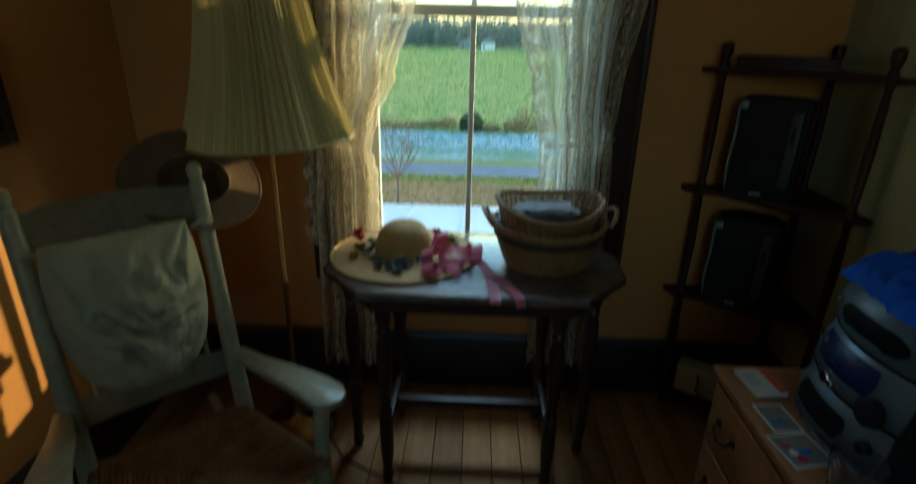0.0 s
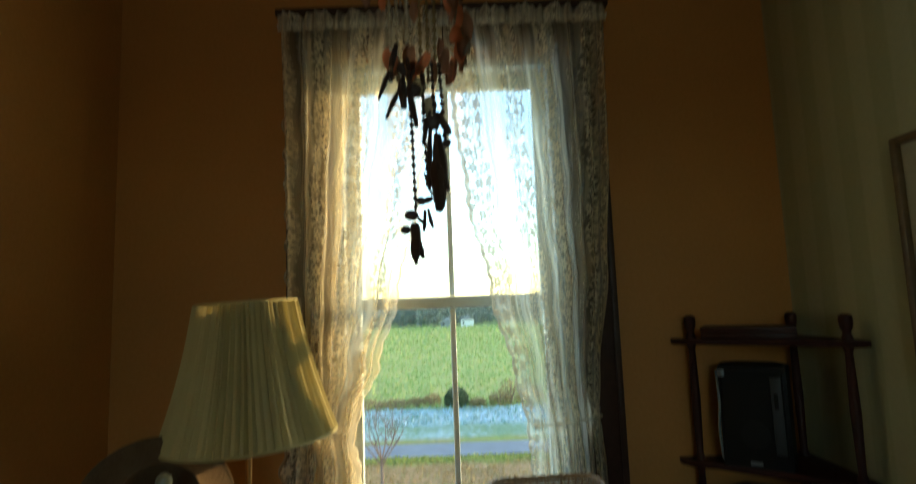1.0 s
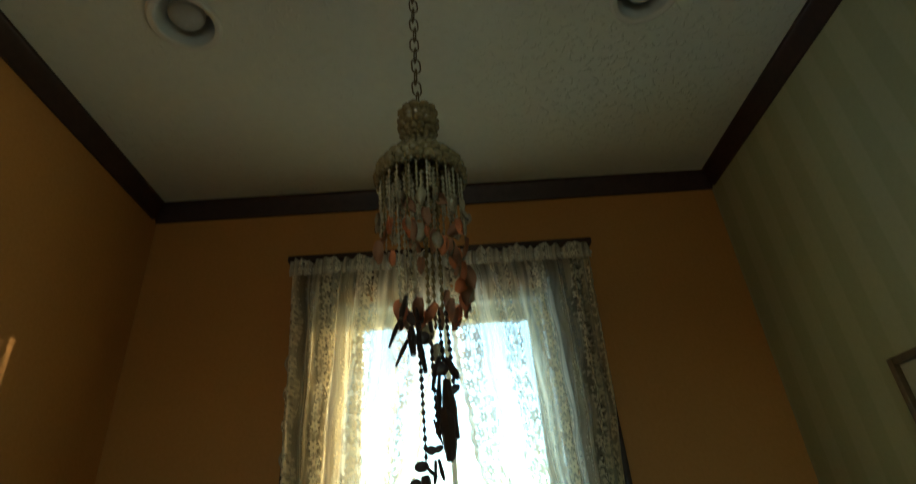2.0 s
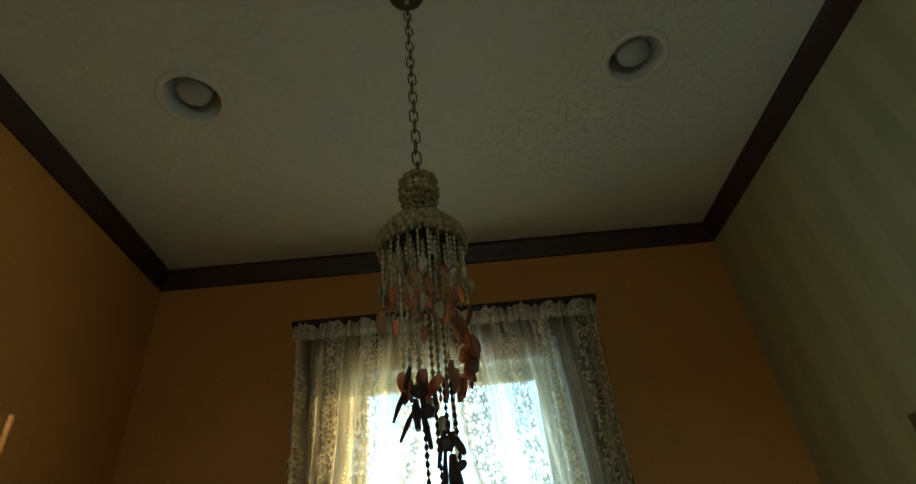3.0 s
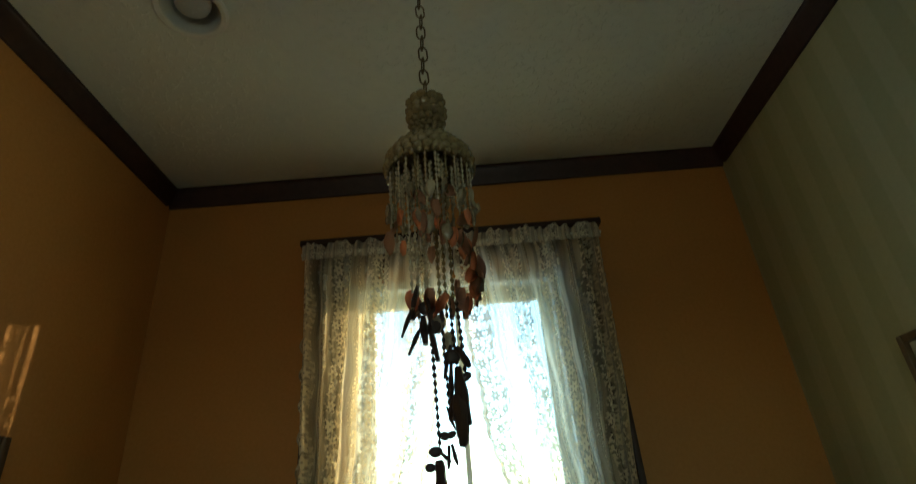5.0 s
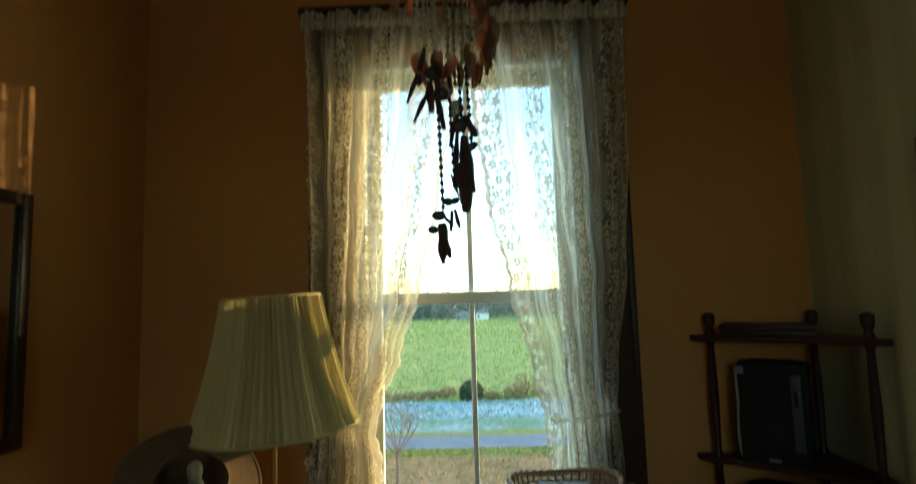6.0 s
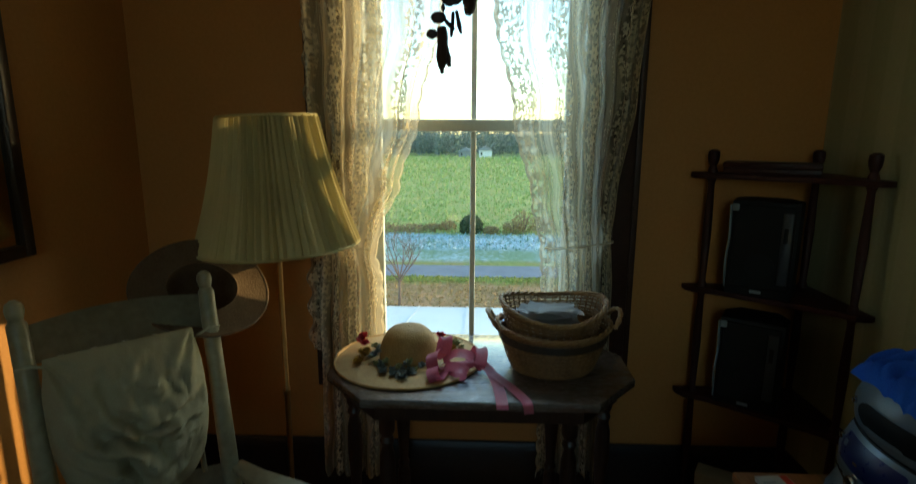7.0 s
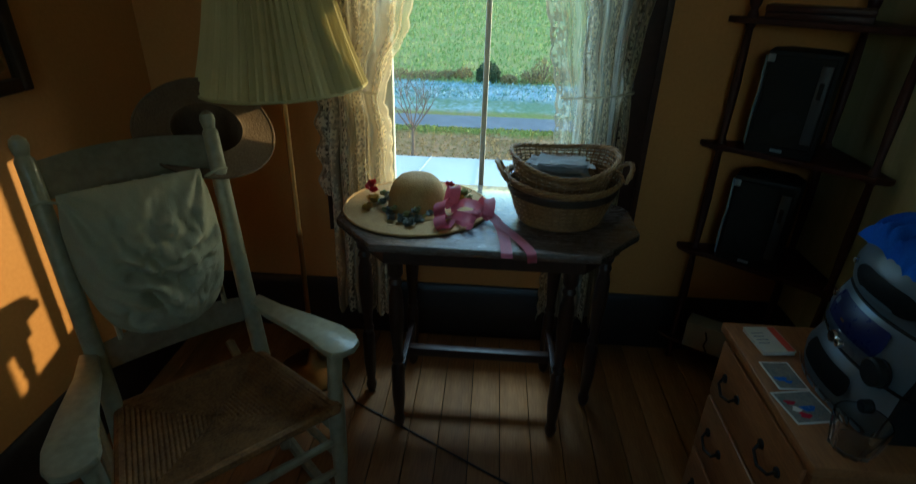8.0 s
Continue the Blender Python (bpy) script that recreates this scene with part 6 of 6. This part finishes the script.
def cloth(name, x0, x1, y0, y1, z, material, label, seed, drop, amp):
    t = thing(name, pose(0, 0, 0), label, "cloth")
    sd = Vector((seed, 0, 0))

    def fn(u, v):
        x, y = x0 + (x1 - x0) * u, y0 + (y1 - y0) * v
        w = noise.noise(Vector((x * 14, y * 9, 0)) + sd)
        fold = 0.65 * abs(math.sin(34 * (y + 0.45 * x) + 3.2 * w)) ** 0.6 + 0.35 * abs(math.sin(75 * (y - 0.8 * x) + 5.0 * w)) ** 0.6
        edge_d = max(0.0, 0.765 - x)
        zz = z + amp * (0.35 + 0.4 * w + 0.6 * fold) * math.sin(math.pi * (0.08 + 0.84 * u)) ** 0.5 - drop * (edge_d / 0.04) ** 1.5
        return Vector((x + 0.012 * w, y + 0.012 * noise.noise(Vector((x * 11, y * 13, 4)) + sd), zz))
    part("folds", sheet(fn, 64, 70, thick=0.003), material, t)
    return t


cloth("folded_cloth", 0.735, 0.91, 0.790, 1.035, CZ + 0.304, M_BLUE, "crumpled royal blue cloth lying on the stereo", 3.0, 0.040, 0.044)
cloth("folded_cloth", 0.86, 0.97, 0.80, 1.045, CZ + 0.307, M_NAVY, "dark patterned cloth bundled on the stereo", 8.0, 0.0, 0.065)

# ---- papers and glass on the chest ----
bo = thing("booklet", pose(0.668, 1.083, CZ + 0.0005, 0, 0, 6), "pale booklet with a red band on the chest", "booklet")
part("pages", B(-0.035, 0.035, -0.045, 0.045, 0.0005, 0.009, bevel=0.001), M_PAPER, bo)
part("cover", B(-0.036, 0.036, -0.046, 0.046, 0.0095, 0.011), M_BOOK, bo)
part("red_band", B(0.018, 0.034, -0.044, 0.044, 0.0112, 0.0118), M_BOOKRED, bo, "red band on the cover")
for i in range(4):
    part("text_bar", B(-0.03, -0.002 - 0.004 * (i % 2), 0.02 - 0.012 * i, 0.0235 - 0.012 * i, 0.0112, 0.0116), M_SILVER_DK, bo)


def photo(x, y, turn, w, h, label, patches):
    t = thing("photograph", pose(x, y, CZ + 0.0006, 0, 0, turn), label, "photograph", "photographs on the chest")
    part("border", B(-w / 2, w / 2, -h / 2, h / 2, 0, 0.0006), M_PHOTO_EDGE, t)
    part("picture", B(-w / 2 + 0.004, w / 2 - 0.004, -h / 2 + 0.004, h / 2 - 0.004, 0.0008, 0.0011), M_PHOTO, t)
    for k, (px, py, pr, mt) in enumerate(patches):
        pts = [(px + pr * (1 + 0.35 * math.sin(3 * a + k)) * math.cos(a), py + 0.7 * pr * (1 + 0.3 * math.cos(2 * a + k)) * math.sin(a)) for a in [2 * math.pi * i / 14 for i in range(14)]]
        part("colour_shape", P(pts, 0.0013 + 0.0002 * k, 0.0014 + 0.0002 * k), mt, t)


photo(0.652, 0.972, 4, 0.062, 0.085, "glossy colour snapshot with blue shapes", [(-0.012, -0.012, 0.012, M_PHOTO_BLUE), (-0.002, -0.02, 0.008, M_PHOTO_BLUE)])
photo(0.650, 0.882, 10, 0.085, 0.085, "glossy colour snapshot with blue and red shapes", [(0.004, -0.006, 0.014, M_PHOTO_BLUE), (-0.022, 0.012, 0.010, M_PHOTO_RED), (-0.014, -0.022, 0.011, M_PHOTO_RED), (-0.02, -0.006, 0.009, M_PHOTO_EDGE)])
tum = thing("glass_tumbler", pose(0.682, 0.787, CZ + 0.0005), "clear cut-glass tumbler standing on the chest", "tumbler")
bm = bmesh.new()
rows = []
for r, z in ((0.033, 0.0), (0.035, 0.004), (0.038, 0.025), (0.042, 0.050), (0.044, 0.066), (0.042, 0.066), (0.039, 0.050), (0.034, 0.025), (0.031, 0.010)):
    rows.append([bm.verts.new((r * (1 + 0.045 * ((i % 2) * 2 - 1) * (0.02 < z < 0.06 or z < 0.006)) * math.cos(2 * math.pi * i / 24), r * (1 + 0.045 * ((i % 2) * 2 - 1) * (0.02 < z < 0.06 or z < 0.006)) * math.sin(2 * math.pi * i / 24), z)) for i in range(24)])
for a, b in zip(rows, rows[1:]):
    for i in range(24):
        j = (i + 1) % 24
        bm.faces.new((a[i], a[j], b[j], b[i]))
bm.faces.new(rows[0][::-1])
bm.faces.new(rows[-1])
part("bowl", bm, M_CRYSTAL, tum)

# ---- pictures on the walls ----


def framed(name, y0, y1, z0, z1, wall_x, s, fw, pane_mat, label, category, frame_mat):
    t = thing(name, pose(wall_x, 0, 0), label, category)
    a, b = sorted((s * 0.001, s * 0.026))
    for ya, yb, za, zb in ((y0, y0 + fw, z0, z1), (y1 - fw, y1, z0, z1), (y0 + fw + 0.0005, y1 - fw - 0.0005, z0, z0 + fw), (y0 + fw + 0.0005, y1 - fw - 0.0005, z1 - fw, z1)):
        part("frame_rail", B(a, b, ya, yb, za, zb, bevel=0.004), frame_mat, t)
    a, b = sorted((s * 0.004, s * 0.012))
    p = part("panel", B(a, b, y0 + fw + 0.001, y1 - fw - 0.001, z0 + fw + 0.001, z1 - fw - 0.001), pane_mat, t)
    return t, p


framed("wall_mirror", 0.90, 1.383, 1.048, 1.690, XW, 1, 0.032, M_MIRROR, "wall mirror in a dark walnut frame", "mirror", M_FRAME)
t, p = framed("framed_print", 0.86, 1.386, 1.16, 1.760, XE, -1, 0.020, M_MOUNT, "faded print in a thin brown frame", "picture", M_FRAME_PALE)
part("print", B(-0.0145, -0.0125, 0.95, 1.296, 1.27, 1.65), M_PRINT, p, "faded blue-grey print")

# ---- cords on the floor ----
cord = thing("power_cord", pose(0, 0, 0.0), "dark power cord running over the floorboards", "cord")
pts = [(-0.50, 1.70), (-0.46, 1.56), (-0.385, 1.455), (-0.22, 1.365), (-0.06, 1.275), (0.10, 1.185), (0.28, 1.09), (0.45, 1.02), (0.59, 0.99)]
part("flex", T([(x, y, 0.0035) for x, y in pts], 0.0034, 6), M_CABLE, cord)

# ---- assumed window behind the camera, never in view, added for fill light ----
win2 = thing("window_2", pose(0, YS, 0, 0, 0, 180), "assumed plain sash window in the unseen opposite wall", "window", kind="structure")
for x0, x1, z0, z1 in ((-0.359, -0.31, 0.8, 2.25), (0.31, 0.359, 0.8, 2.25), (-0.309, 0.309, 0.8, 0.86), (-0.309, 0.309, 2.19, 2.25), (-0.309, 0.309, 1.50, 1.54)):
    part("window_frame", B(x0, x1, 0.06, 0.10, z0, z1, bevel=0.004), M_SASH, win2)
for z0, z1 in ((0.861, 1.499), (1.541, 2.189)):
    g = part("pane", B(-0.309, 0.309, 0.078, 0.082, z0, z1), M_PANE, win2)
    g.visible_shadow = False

# ---- floorboards ----
floor = thing("floor", pose(0, 0, 0), "worn pine floorboards with dark joints", "floor", kind="structure")
part("subfloor", B(XW, XE, YS, YN, -0.1, -0.022), M_GAP, floor)
rnd = random.Random(11)
pw = 0.0985
boards = {}
xk = -0.2865 - pw * 9
while xk < XE:
    x0, x1 = max(XW, xk + 0.0012), min(XE, xk + pw - 0.0012)
    cuts = [YS, rnd.uniform(-1.0, 0.5), YN]
    if x1 - x0 > 0.01:
        for ya, yb in zip(cuts, cuts[1:]):
            bm = B(0, x1 - x0, ya + 0.001, yb - 0.001, -0.021, 0, bevel=0.0015)
            part("floorboard", bm, M_PLANK, floor, m=pose(x0, 0, rnd.uniform(-0.0008, 0.0)))
    xk += pw
